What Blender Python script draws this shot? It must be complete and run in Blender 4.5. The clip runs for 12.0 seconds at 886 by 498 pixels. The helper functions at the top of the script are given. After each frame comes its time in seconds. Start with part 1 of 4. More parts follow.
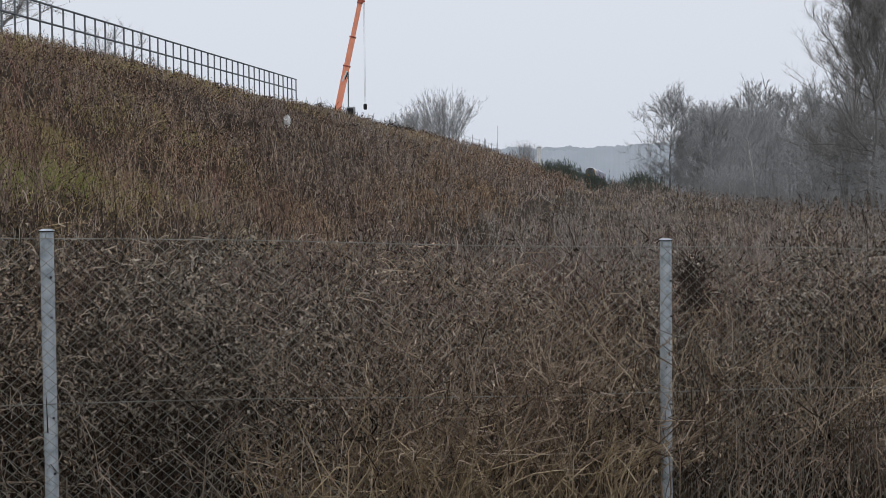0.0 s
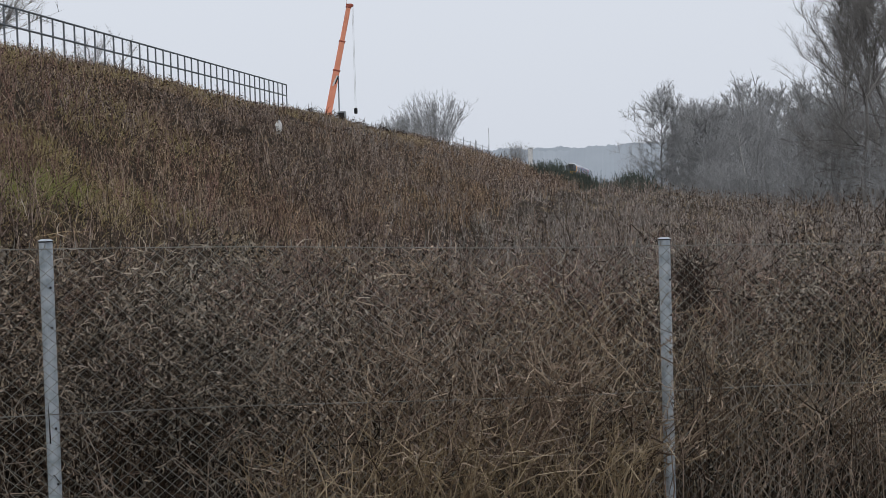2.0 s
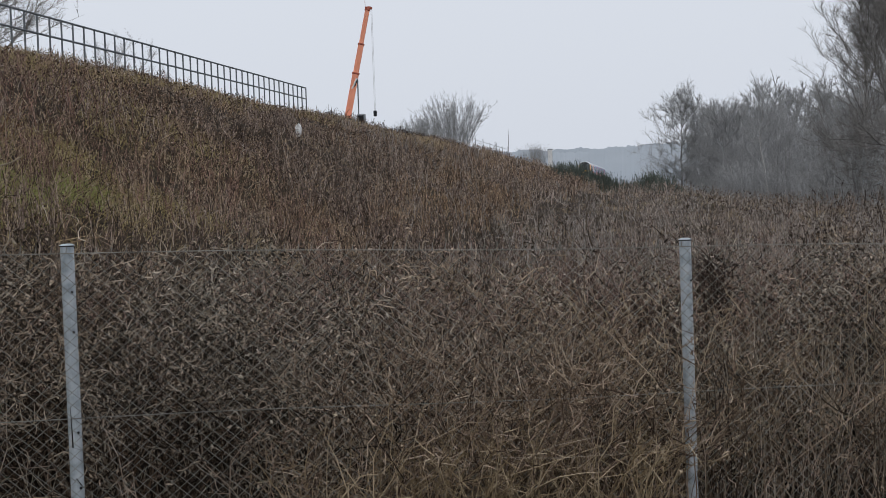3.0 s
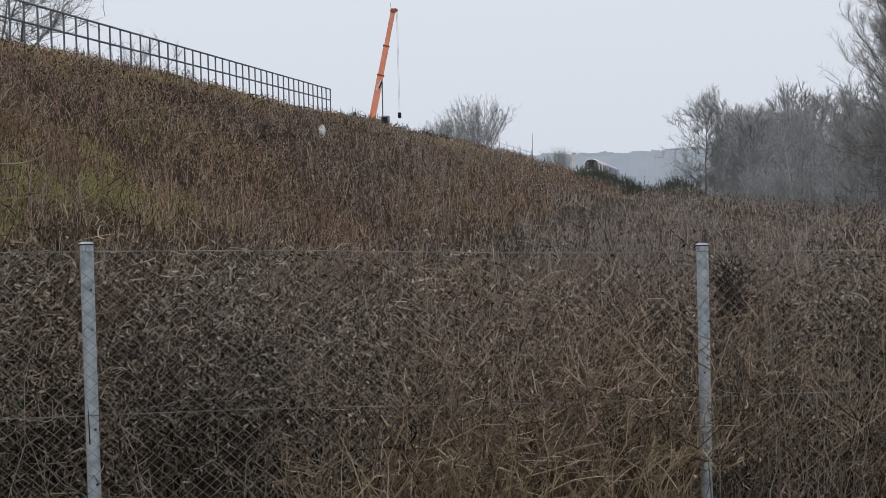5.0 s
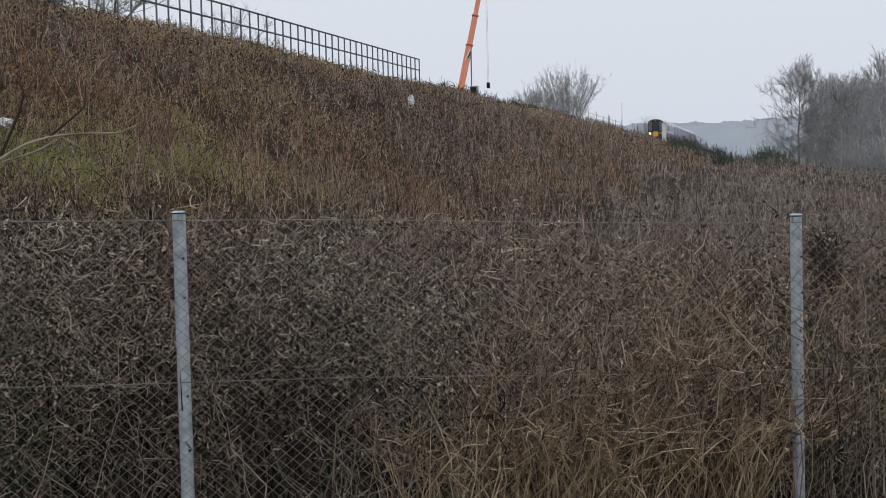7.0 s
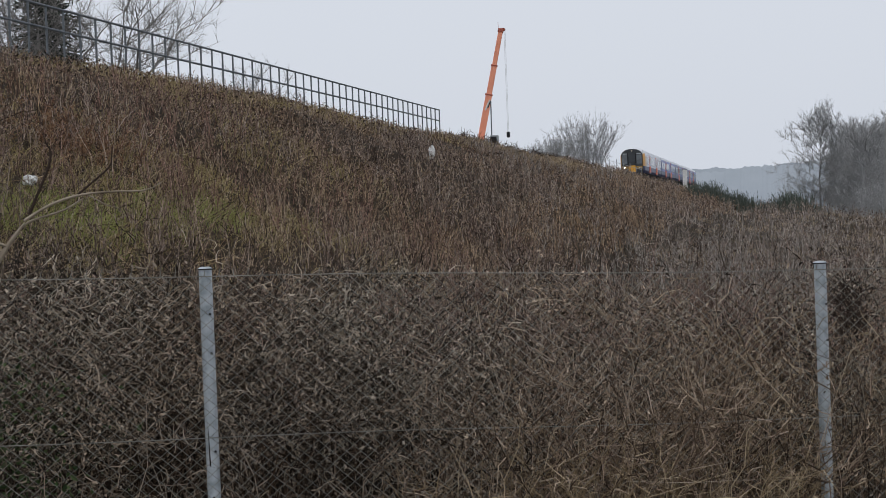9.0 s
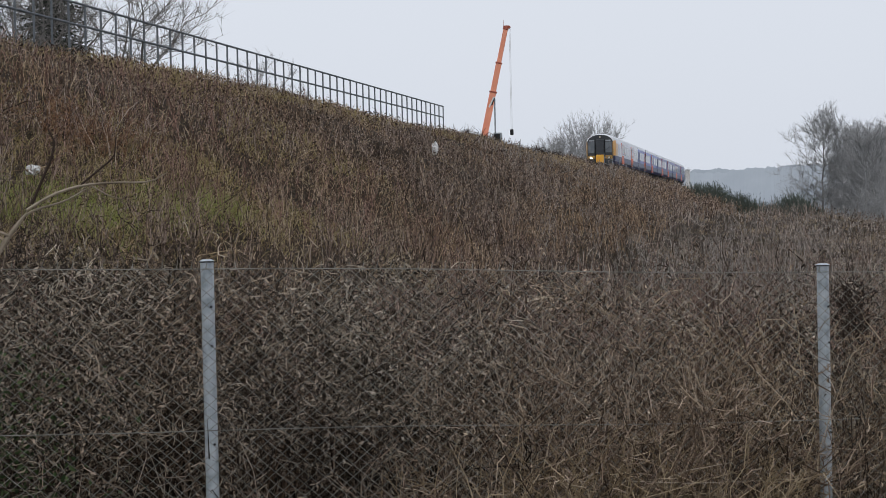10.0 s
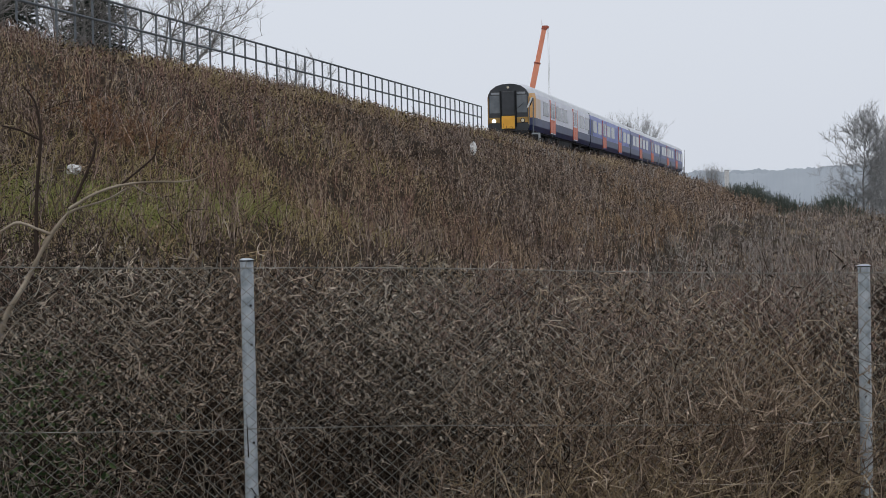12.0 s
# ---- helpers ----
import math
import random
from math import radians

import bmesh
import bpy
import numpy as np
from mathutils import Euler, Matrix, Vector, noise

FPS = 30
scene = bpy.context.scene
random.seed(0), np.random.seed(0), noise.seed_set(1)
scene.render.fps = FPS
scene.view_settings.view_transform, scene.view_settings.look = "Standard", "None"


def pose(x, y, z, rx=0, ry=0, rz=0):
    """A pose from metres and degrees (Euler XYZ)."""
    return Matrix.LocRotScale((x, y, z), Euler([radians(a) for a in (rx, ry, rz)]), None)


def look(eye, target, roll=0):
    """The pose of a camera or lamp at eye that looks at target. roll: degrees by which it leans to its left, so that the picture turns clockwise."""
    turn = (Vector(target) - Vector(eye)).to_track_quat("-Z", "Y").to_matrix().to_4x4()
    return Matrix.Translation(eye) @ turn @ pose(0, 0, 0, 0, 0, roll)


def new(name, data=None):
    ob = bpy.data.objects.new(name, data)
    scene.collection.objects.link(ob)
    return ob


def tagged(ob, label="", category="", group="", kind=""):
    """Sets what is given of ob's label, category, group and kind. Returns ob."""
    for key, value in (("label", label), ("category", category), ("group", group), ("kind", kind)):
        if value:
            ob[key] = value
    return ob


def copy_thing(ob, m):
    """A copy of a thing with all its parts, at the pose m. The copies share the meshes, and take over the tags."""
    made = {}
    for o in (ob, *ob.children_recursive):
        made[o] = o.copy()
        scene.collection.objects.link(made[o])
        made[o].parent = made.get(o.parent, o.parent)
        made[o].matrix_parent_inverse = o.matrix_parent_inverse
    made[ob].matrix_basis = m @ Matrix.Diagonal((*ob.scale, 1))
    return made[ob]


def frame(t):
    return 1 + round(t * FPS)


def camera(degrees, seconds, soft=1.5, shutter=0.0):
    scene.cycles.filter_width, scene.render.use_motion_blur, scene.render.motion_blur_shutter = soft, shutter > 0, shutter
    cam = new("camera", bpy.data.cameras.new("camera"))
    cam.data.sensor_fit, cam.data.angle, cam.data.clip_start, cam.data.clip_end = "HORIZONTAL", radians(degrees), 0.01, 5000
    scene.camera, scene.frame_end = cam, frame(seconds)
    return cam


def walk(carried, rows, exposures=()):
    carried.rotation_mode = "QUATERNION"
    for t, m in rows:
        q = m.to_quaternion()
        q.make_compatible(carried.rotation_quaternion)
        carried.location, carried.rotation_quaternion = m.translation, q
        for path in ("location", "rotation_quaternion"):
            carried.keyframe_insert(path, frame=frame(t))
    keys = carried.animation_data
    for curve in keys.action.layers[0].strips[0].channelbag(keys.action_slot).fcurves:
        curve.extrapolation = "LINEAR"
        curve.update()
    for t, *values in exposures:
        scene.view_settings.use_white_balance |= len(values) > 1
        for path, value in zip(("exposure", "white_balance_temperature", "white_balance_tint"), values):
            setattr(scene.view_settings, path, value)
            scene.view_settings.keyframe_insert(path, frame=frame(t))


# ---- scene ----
# World: +y runs along the railway, away from the camera; x to the right of it; the bank rises towards -x.
cam = camera(32.98, 12.0, soft=0.6)
# seconds, eye x, y, z, tilt, roll, turn
PATH = [
    (0, 0.0012, 0.0076, 1.7473, 87.7670, -0.6264, 8.1743),
    (0.5, -0.0003, 0.0006, 1.7457, 87.6810, -0.6251, 8.0667),
    (1, -0.0132, 0.0046, 1.7462, 87.5566, -0.7441, 7.8991),
    (1.5, -0.0264, 0.0127, 1.7475, 87.6506, -1.0386, 7.8870),
    (2, -0.0295, 0.0061, 1.7497, 87.8597, -1.6740, 7.8996),
    (2.5, -0.0292, 0.0103, 1.7481, 87.9347, -2.0357, 8.5594),
    (3, -0.0302, 0.0097, 1.7501, 87.9635, -2.0519, 8.6712),
    (3.5, -0.0212, 0.0025, 1.7504, 88.0924, -2.1587, 8.8676),
    (3.7, -0.0150, 0.0000, 1.7500, 88.1000, -2.0500, 9.4000),
    (5.5, 0.0025, -0.0140, 1.7496, 88.0811, -1.3399, 9.5196),
    (6, 0.0024, -0.0092, 1.7482, 88.1021, -1.1671, 9.8714),
    (6.5, 0.0000, -0.0045, 1.7482, 88.0782, -1.1989, 12.1555),
    (6.7, -0.0025, 0.0044, 1.7458, 87.0016, -1.1699, 12.7466),
    (8.3, -0.0128, -0.0159, 1.7549, 87.8472, -2.2163, 13.8684),
    (8.5, -0.0124, -0.0182, 1.7581, 88.2581, -2.3799, 13.8443),
    (9, -0.0102, -0.0303, 1.7618, 88.9485, -2.1883, 13.7370),
    (9.5, -0.0130, -0.0227, 1.7612, 88.8955, -1.7111, 13.7791),
    (10, -0.0169, -0.0201, 1.7604, 88.8192, -1.2762, 13.8005),
    (10.5, -0.0231, -0.0253, 1.7584, 88.7614, -1.5013, 13.9097),
    (11, -0.0278, -0.0189, 1.7617, 88.6970, -1.6124, 15.0788),
    (11.5, -0.0255, -0.0256, 1.7577, 88.7909, -1.3239, 15.1964),
    (12, -0.0207, -0.0261, 1.7584, 88.8550, -1.1486, 15.2457),
]
walk(cam, [(t, pose(x, y, z, tilt, 0, turn) @ pose(0, 0, 0, 0, 0, roll)) for t, x, y, z, tilt, roll, turn in PATH],
     [(0.0, 0.03), (0.5, 0.06), (1.5, 0.02), (2.0, -0.01), (3.5, -0.02), (5.5, 0.05), (6.5, 0.04), (8.5, -0.04), (9.0, -0.06), (9.5, -0.04), (10.0, 0.03), (10.5, 0.06), (11.0, 0.05), (11.5, 0.0), (12.0, -0.02)])

# ---- light: an overcast, misty winter day ----
world = bpy.data.worlds.new("overcast_sky")
scene.world = world
world.use_nodes = True
wn, wl = world.node_tree.nodes, world.node_tree.links
sky = wn.new("ShaderNodeTexSky")
sky.sky_type, sky.sun_disc = "NISHITA", False
sky.sun_elevation, sky.sun_rotation = radians(38), radians(150)
sky.air_density, sky.dust_density = 1.6, 6.0
grey = wn.new("ShaderNodeHueSaturation")
grey.inputs["Saturation"].default_value = 0.25
grey.inputs["Value"].default_value = 0.10
cloud = wn.new("ShaderNodeMix")
cloud.data_type = "RGBA"
cloud.inputs[0].default_value = 0.86
cloud.inputs[7].default_value = (0.70, 0.745, 0.83, 1)
wl.new(sky.outputs[0], grey.inputs["Color"])
wl.new(grey.outputs[0], cloud.inputs[6])
wl.new(cloud.outputs[2], wn["Background"].inputs[0])
wn["Background"].inputs[1].default_value = 1.07
sun = new("sun", bpy.data.lights.new("sun", "SUN"))
sun.data.energy, sun.data.angle, sun.data.color = 0.6, radians(30), (1.0, 0.97, 0.92)
sun.matrix_world = look((0, 0, 0), (0.35, 0.55, -0.85))

# ---- materials ----
def material(name, colors, rough=0.8, metal=0.0, scale=6.0, bump=0.0, bump_scale=40.0, island=0.0, patch=None, patch_scale=0.15, emit=None, spec=None):
    """Noise between the colours at one scale, finer grain in the relief; island mixes in a shade for each stem or leaf;
    patch is a tint that takes hold in large irregular patches."""
    m = bpy.data.materials.new(name)
    m.use_nodes = True
    n, l = m.node_tree.nodes, m.node_tree.links
    b = n["Principled BSDF"]
    b.inputs["Roughness"].default_value, b.inputs["Metallic"].default_value = rough, metal
    b.inputs["Specular IOR Level"].default_value = spec if spec is not None else 0.5 if rough < 0.65 else 0.08
    geo = n.new("ShaderNodeNewGeometry")
    tex = n.new("ShaderNodeTexNoise")
    tex.inputs["Scale"].default_value, tex.inputs["Detail"].default_value = scale, 5
    l.new(geo.outputs["Position"] if patch else n.new("ShaderNodeTexCoord").outputs["Object"], tex.inputs["Vector"])
    factor = tex.outputs["Fac"]
    if island:
        mix = n.new("ShaderNodeMix")
        mix.inputs[0].default_value = island
        l.new(factor, mix.inputs[2])
        l.new(geo.outputs["Random Per Island"], mix.inputs[3])
        factor = mix.outputs[0]
    ramp = n.new("ShaderNodeValToRGB")
    lo, hi = (0.0, 1.0) if island > 0.5 else (0.3, 0.7)
    while len(ramp.color_ramp.elements) < len(colors):
        ramp.color_ramp.elements.new(0.5)
    for i, (e, c) in enumerate(zip(ramp.color_ramp.elements, colors)):
        e.position = lo + (hi - lo) * i / max(1, len(colors) - 1)
        e.color = (*c, 1)
    l.new(factor, ramp.inputs[0])
    color = ramp.outputs[0]
    if patch:
        big = n.new("ShaderNodeTexNoise")
        big.inputs["Scale"].default_value, big.inputs["Detail"].default_value = patch_scale, 3
        l.new(geo.outputs["Position"], big.inputs["Vector"])
        band = n.new("ShaderNodeMapRange")
        band.inputs[1].default_value, band.inputs[2].default_value = 0.45, 0.62
        l.new(big.outputs["Fac"], band.inputs[0])
        half = n.new("ShaderNodeMath")
        half.operation = "MULTIPLY"
        half.inputs[1].default_value = 0.9
        l.new(band.outputs[0], half.inputs[0])
        over = n.new("ShaderNodeMix")
        over.data_type = "RGBA"
        over.blend_type = "MULTIPLY"
        over.inputs[7].default_value = (*patch, 1)
        l.new(half.outputs[0], over.inputs[0])
        l.new(color, over.inputs[6])
        color = over.outputs[2]
    l.new(color, b.inputs["Base Color"])
    if bump:
        fine = n.new("ShaderNodeTexNoise")
        fine.inputs["Scale"].default_value, fine.inputs["Detail"].default_value = bump_scale, 6
        bm_node = n.new("ShaderNodeBump")
        bm_node.inputs["Strength"].default_value, bm_node.inputs["Distance"].default_value = bump, 0.05
        l.new(fine.outputs["Fac"], bm_node.inputs["Height"])
        l.new(bm_node.outputs[0], b.inputs["Normal"])
    if emit:
        b.inputs["Emission Color"].default_value, b.inputs["Emission Strength"].default_value = (*emit[:3], 1), emit[3]
    return m


M_SOIL = material("leaf_litter_soil", [(0.012, 0.009, 0.007), (0.034, 0.025, 0.018), (0.09, 0.068, 0.048)], 0.95, scale=5, bump=1.0, bump_scale=9, patch=(1.0, 1.0, 0.75), patch_scale=0.2)
M_CLOD = material("dry_root_clod", [(0.035, 0.027, 0.021), (0.10, 0.08, 0.064)], 0.95, scale=7, bump=1.0, bump_scale=22)
# near-black cane tones stand in for the shade deep in the thicket
M_CANE = material("shade_dark_bramble_cane", [(0.006, 0.005, 0.004), (0.012, 0.010, 0.008), (0.03, 0.024, 0.018), (0.12, 0.098, 0.074)], 0.8, scale=3, island=0.92, patch=(1.15, 0.88, 0.72), patch_scale=0.4)
M_PALE = material("pale_dead_stalk", [(0.13, 0.105, 0.08), (0.26, 0.215, 0.165), (0.46, 0.39, 0.31)], 0.75, scale=3, island=0.8)
M_CURL = material("curled_grey_leaf", [(0.012, 0.010, 0.008), (0.042, 0.035, 0.027), (0.135, 0.114, 0.089), (0.31, 0.27, 0.216), (0.60, 0.53, 0.435)], 0.8, scale=3, island=0.94, patch=(1.08, 0.92, 0.82), patch_scale=0.5)
M_RUSSET = material("russet_dry_twig", [(0.035, 0.024, 0.018), (0.13, 0.091, 0.066), (0.30, 0.222, 0.163), (0.58, 0.47, 0.36)], 0.8, scale=3, island=0.92, patch=(1.0, 1.02, 0.92), patch_scale=0.6)
M_BRUSH = material("brown_brushwood", [(0.018, 0.014, 0.011), (0.085, 0.065, 0.05), (0.29, 0.225, 0.175), (0.62, 0.52, 0.41)], 0.8, scale=0.5, island=0.88, patch=(1.08, 0.98, 0.76), patch_scale=0.17)
M_REDTWIG = material("red_brown_twig", [(0.035, 0.025, 0.019), (0.12, 0.085, 0.064), (0.28, 0.205, 0.155), (0.56, 0.45, 0.36)], 0.8, scale=3, island=0.9)
M_DARKSTEM = material("dark_stalk", [(0.02, 0.015, 0.012), (0.07, 0.05, 0.04)], 0.8, scale=3, island=0.6)
M_MAUVE = material("purple_brown_stem", [(0.020, 0.015, 0.013), (0.095, 0.07, 0.06), (0.29, 0.222, 0.19), (0.64, 0.54, 0.465)], 0.8, scale=0.5, island=0.9, patch=(1.12, 0.96, 0.70), patch_scale=0.22)
M_WEED = material("dead_weed_stem", [(0.022, 0.016, 0.014), (0.10, 0.075, 0.063), (0.25, 0.19, 0.16), (0.52, 0.43, 0.365)], 0.8, scale=0.5, island=0.88, patch=(1.08, 0.84, 0.80), patch_scale=0.11)
M_STRAW = material("straw_grass", [(0.14, 0.10, 0.06), (0.35, 0.265, 0.165), (0.62, 0.51, 0.36)], 0.7, scale=0.8, island=0.8)
M_GRASS = material("green_grass", [(0.135, 0.165, 0.045), (0.28, 0.31, 0.09), (0.48, 0.47, 0.22)], 0.7, scale=0.8, island=0.7)
M_BRACKEN = material("dead_bracken", [(0.09, 0.05, 0.032), (0.22, 0.125, 0.075), (0.40, 0.26, 0.16)], 0.8, scale=0.8, island=0.8)
# grey-beige dead stalks, paled further to carry the distance haze
M_FIELD = material("haze_paled_field_stalk", [(0.05, 0.044, 0.040), (0.155, 0.135, 0.122), (0.32, 0.285, 0.26), (0.58, 0.53, 0.485)], 0.8, scale=0.5, island=0.88, patch=(1.08, 0.94, 0.84), patch_scale=0.07)
M_OCHRE_GRASS = material("ochre_grass", [(0.14, 0.105, 0.047), (0.32, 0.255, 0.118), (0.55, 0.47, 0.265)], 0.75, scale=0.8, island=0.7)
M_LEAF = material("dead_leaf", [(0.025, 0.017, 0.012), (0.085, 0.056, 0.038), (0.20, 0.14, 0.095), (0.40, 0.32, 0.24)], 0.75, scale=0.8, island=0.92)
M_BARK = material("grey_bark", [(0.17, 0.165, 0.165), (0.29, 0.285, 0.28)], 0.9, scale=4, bump=0.5)
# twigs far paler than bark: the haze over the wood is in this grey
M_TWIG = material("haze_grey_twigs", [(0.27, 0.272, 0.275), (0.37, 0.37, 0.37)], 0.9, scale=0.4, island=0.5)
M_BIRCH = material("pale_birch_bark", [(0.30, 0.29, 0.28), (0.55, 0.54, 0.52)], 0.8, scale=3)
# gorse greens raised and greyed to include the haze at that distance
M_GORSE = material("hazed_gorse_green", [(0.06, 0.078, 0.065), (0.10, 0.118, 0.10), (0.15, 0.165, 0.14)], 0.8, scale=1, island=0.7)
M_CONIFER = material("conifer_needles", [(0.03, 0.042, 0.034), (0.065, 0.08, 0.062)], 0.8, scale=1, island=0.6)
M_GALV = material("galvanised_steel", [(0.30, 0.345, 0.38), (0.45, 0.50, 0.54), (0.56, 0.60, 0.63)], 0.6, 0.1, scale=22, bump=0.15)
M_WIRE = material("weathered_fence_wire", [(0.16, 0.157, 0.142), (0.33, 0.32, 0.288)], 0.7, 0.1, scale=8)
M_RAILING = material("grey_painted_tube", [(0.10, 0.115, 0.13), (0.17, 0.185, 0.20)], 0.6, 0.3, scale=3)
# orange lightened and greyed: haze in front of the crane, put into its paint
M_ORANGE = material("hazed_orange_crane_paint", [(0.78, 0.27, 0.16), (0.86, 0.34, 0.21)], 0.45, scale=0.8)
M_DARK = material("dark_steel", [(0.016, 0.017, 0.019), (0.042, 0.043, 0.046)], 0.65, 0.2, scale=3)
M_CABGREY = material("grey_cab_paint", [(0.20, 0.22, 0.24), (0.30, 0.32, 0.34)], 0.5, scale=3)
M_BLACK = material("black_gloss_paint", [(0.020, 0.023, 0.028), (0.042, 0.046, 0.052)], 0.3, scale=2)
M_YELLOW = material("warning_yellow_paint", [(0.70, 0.33, 0.03), (0.80, 0.42, 0.05)], 0.45, scale=2)
M_WHITE = material("white_train_paint", [(0.62, 0.63, 0.72), (0.76, 0.77, 0.84)], 0.3, scale=0.7, spec=0.3)
M_BLUE = material("dark_blue_train_paint", [(0.014, 0.024, 0.085), (0.028, 0.042, 0.13)], 0.3, scale=1.2, spec=0.12)
M_PALEBLUE = material("pale_violet_train_paint", [(0.09, 0.125, 0.42), (0.17, 0.22, 0.54)], 0.3, scale=0.5, spec=0.15)
M_MIDBLUE = material("violet_blue_train_paint", [(0.035, 0.052, 0.22), (0.075, 0.10, 0.34)], 0.3, scale=0.5, spec=0.15)
M_RED = material("orange_red_door_paint", [(0.62, 0.13, 0.06), (0.72, 0.18, 0.09)], 0.4, scale=1.5)
M_ROOF = material("pale_grey_roof", [(0.58, 0.60, 0.63), (0.72, 0.74, 0.77)], 0.6, scale=1.5)
M_GLASS = material("tinted_train_glass", [(0.05, 0.058, 0.07), (0.09, 0.10, 0.115)], 0.06, scale=1, spec=0.9)
M_LAMP = material("lit_headlight", [(0.9, 0.85, 0.7), (1, 0.95, 0.85)], 0.3, emit=(1, 0.93, 0.8, 22))
M_SCRAP = material("white_plastic_scrap", [(0.55, 0.55, 0.55), (0.75, 0.75, 0.74)], 0.5, scale=8)
M_STONE = material("ballast_stone", [(0.10, 0.095, 0.09), (0.24, 0.225, 0.21)], 0.95, scale=9, bump=1.0, bump_scale=18)
M_CONCRETE = material("grey_concrete", [(0.30, 0.30, 0.29), (0.42, 0.42, 0.41)], 0.9, scale=3, bump=0.2)
# the grey-blue emission is distance haze put into the ridge colour
M_FAR = material("far_wood_painted_haze", [(0.18, 0.20, 0.23), (0.26, 0.28, 0.31)], 1.0, scale=0.05, emit=(0.40, 0.46, 0.53, 0.42))


# ---- helpers for meshes ----
rng = np.random.default_rng(7)


def mesh_from(name, verts, faces, mat, parent=None, label="", smooth=False):
    me = bpy.data.meshes.new(name)
    verts, faces = np.asarray(verts, dtype=np.float32), np.asarray(faces, dtype=np.int32)
    n, k = len(faces), faces.shape[1]
    me.vertices.add(len(verts))
    me.vertices.foreach_set("co", verts.ravel())
    me.loops.add(n * k)
    me.loops.foreach_set("vertex_index", faces.ravel())
    me.polygons.add(n)
    me.polygons.foreach_set("loop_start", np.arange(0, n * k, k, dtype=np.int32))
    me.polygons.foreach_set("loop_total", np.full(n, k, dtype=np.int32))
    me.polygons.foreach_set("use_smooth", np.full(n, smooth))
    me.update(calc_edges=True)
    me.materials.append(mat)
    ob = new(name, me)
    ob.parent = parent
    if label:
        tagged(ob, label)
    return ob


def part(name, bm, mat, parent=None, label=""):
    me = bpy.data.meshes.new(name)
    bm.normal_update()
    bm.to_mesh(me)
    bm.free()
    me.materials.append(mat)
    ob = new(name, me)
    ob.parent = parent
    if label:
        tagged(ob, label)
    return ob


def box(bm, x0, x1, y0, y1, z0, z1, bevel=0.0):
    vs = [bm.verts.new((x, y, z)) for x in (x0, x1) for y in (y0, y1) for z in (z0, z1)]
    fs = [bm.faces.new([vs[i] for i in f]) for f in ((0, 1, 3, 2), (4, 6, 7, 5), (0, 4, 5, 1), (2, 3, 7, 6), (0, 2, 6, 4), (1, 5, 7, 3))]
    if bevel:
        es = list({e for f in fs for e in f.edges})
        bmesh.ops.bevel(bm, geom=es, offset=bevel, segments=2, affect="EDGES", profile=0.5)
    return bm


def rod(bm, a, b, r, r2=None, sides=10):
    a, b = Vector(a), Vector(b)
    turn = (b - a).to_track_quat("Z", "Y").to_matrix().to_4x4()
    bmesh.ops.create_cone(bm, cap_ends=True, segments=sides, radius1=r, radius2=r if r2 is None else r2, depth=(b - a).length, matrix=Matrix.Translation((a + b) / 2) @ turn)
    return bm


def thing(name, at, label, category, group="", kind="", turn=0):
    ob = new(name)
    ob.matrix_basis = pose(*at, 0, 0, turn)
    return tagged(ob, label, category, group, kind)


def tubes(pts, radii, sides=3):
    """Tapered rods along N polylines of K points; the last point is a tip."""
    n, k, _ = pts.shape
    way = pts[:, -1] - pts[:, 0]
    way /= np.linalg.norm(way, axis=1, keepdims=True) + 1e-9
    other = rng.normal(size=(n, 3))
    a = np.cross(way, other)
    a /= np.linalg.norm(a, axis=1, keepdims=True) + 1e-9
    b = np.cross(way, a)
    ang = np.arange(sides) * 2 * math.pi / sides
    ring = a[:, None] * np.cos(ang)[None, :, None] + b[:, None] * np.sin(ang)[None, :, None]
    v = pts[:, :-1, None] + ring[:, None] * radii[:, :-1, None, None]
    per = (k - 1) * sides + 1
    verts = np.concatenate([v.reshape(n, -1, 3), pts[:, -1:]], axis=1)
    tri = []
    for i in range(k - 2):
        for j in range(sides):
            p, q = i * sides + j, i * sides + (j + 1) % sides
            tri += [(p, q, q + sides), (p, q + sides, p + sides)]
    for j in range(sides):
        tri.append(((k - 2) * sides + j, (k - 2) * sides + (j + 1) % sides, per - 1))
    faces = np.array(tri)[None] + (np.arange(n) * per)[:, None, None]
    return verts.reshape(-1, 3), faces.reshape(-1, 3)


def join(sets):
    vs, fs, at = [], [], 0
    for v, f in sets:
        vs.append(v)
        fs.append(f + at)
        at += len(v)
    return np.concatenate(vs), np.concatenate(fs)


def stems(base, height, lean, bend, k, rough=0.035):
    """Polylines that rise from the points base, leaning and bending over at random."""
    n = len(base)
    az = rng.uniform(0, 2 * math.pi, n)
    az2 = rng.uniform(0, 2 * math.pi, n)
    s = np.linspace(0, 1, k)[None, :]
    out = lean * rng.uniform(0, 1, n)
    curl = bend * rng.uniform(0, 1, n)
    h = height[:, None]
    x = h * (out[:, None] * np.cos(az)[:, None] * s + curl[:, None] * np.cos(az2)[:, None] * s ** 2)
    y = h * (out[:, None] * np.sin(az)[:, None] * s + curl[:, None] * np.sin(az2)[:, None] * s ** 2)
    z = h * (s - 0.55 * curl[:, None] * s ** 2)
    p = np.stack([x, y, z], axis=2) + base[:, None]
    p[:, 1:] += rng.normal(size=p[:, 1:].shape) * (rough * height)[:, None, None]
    return p


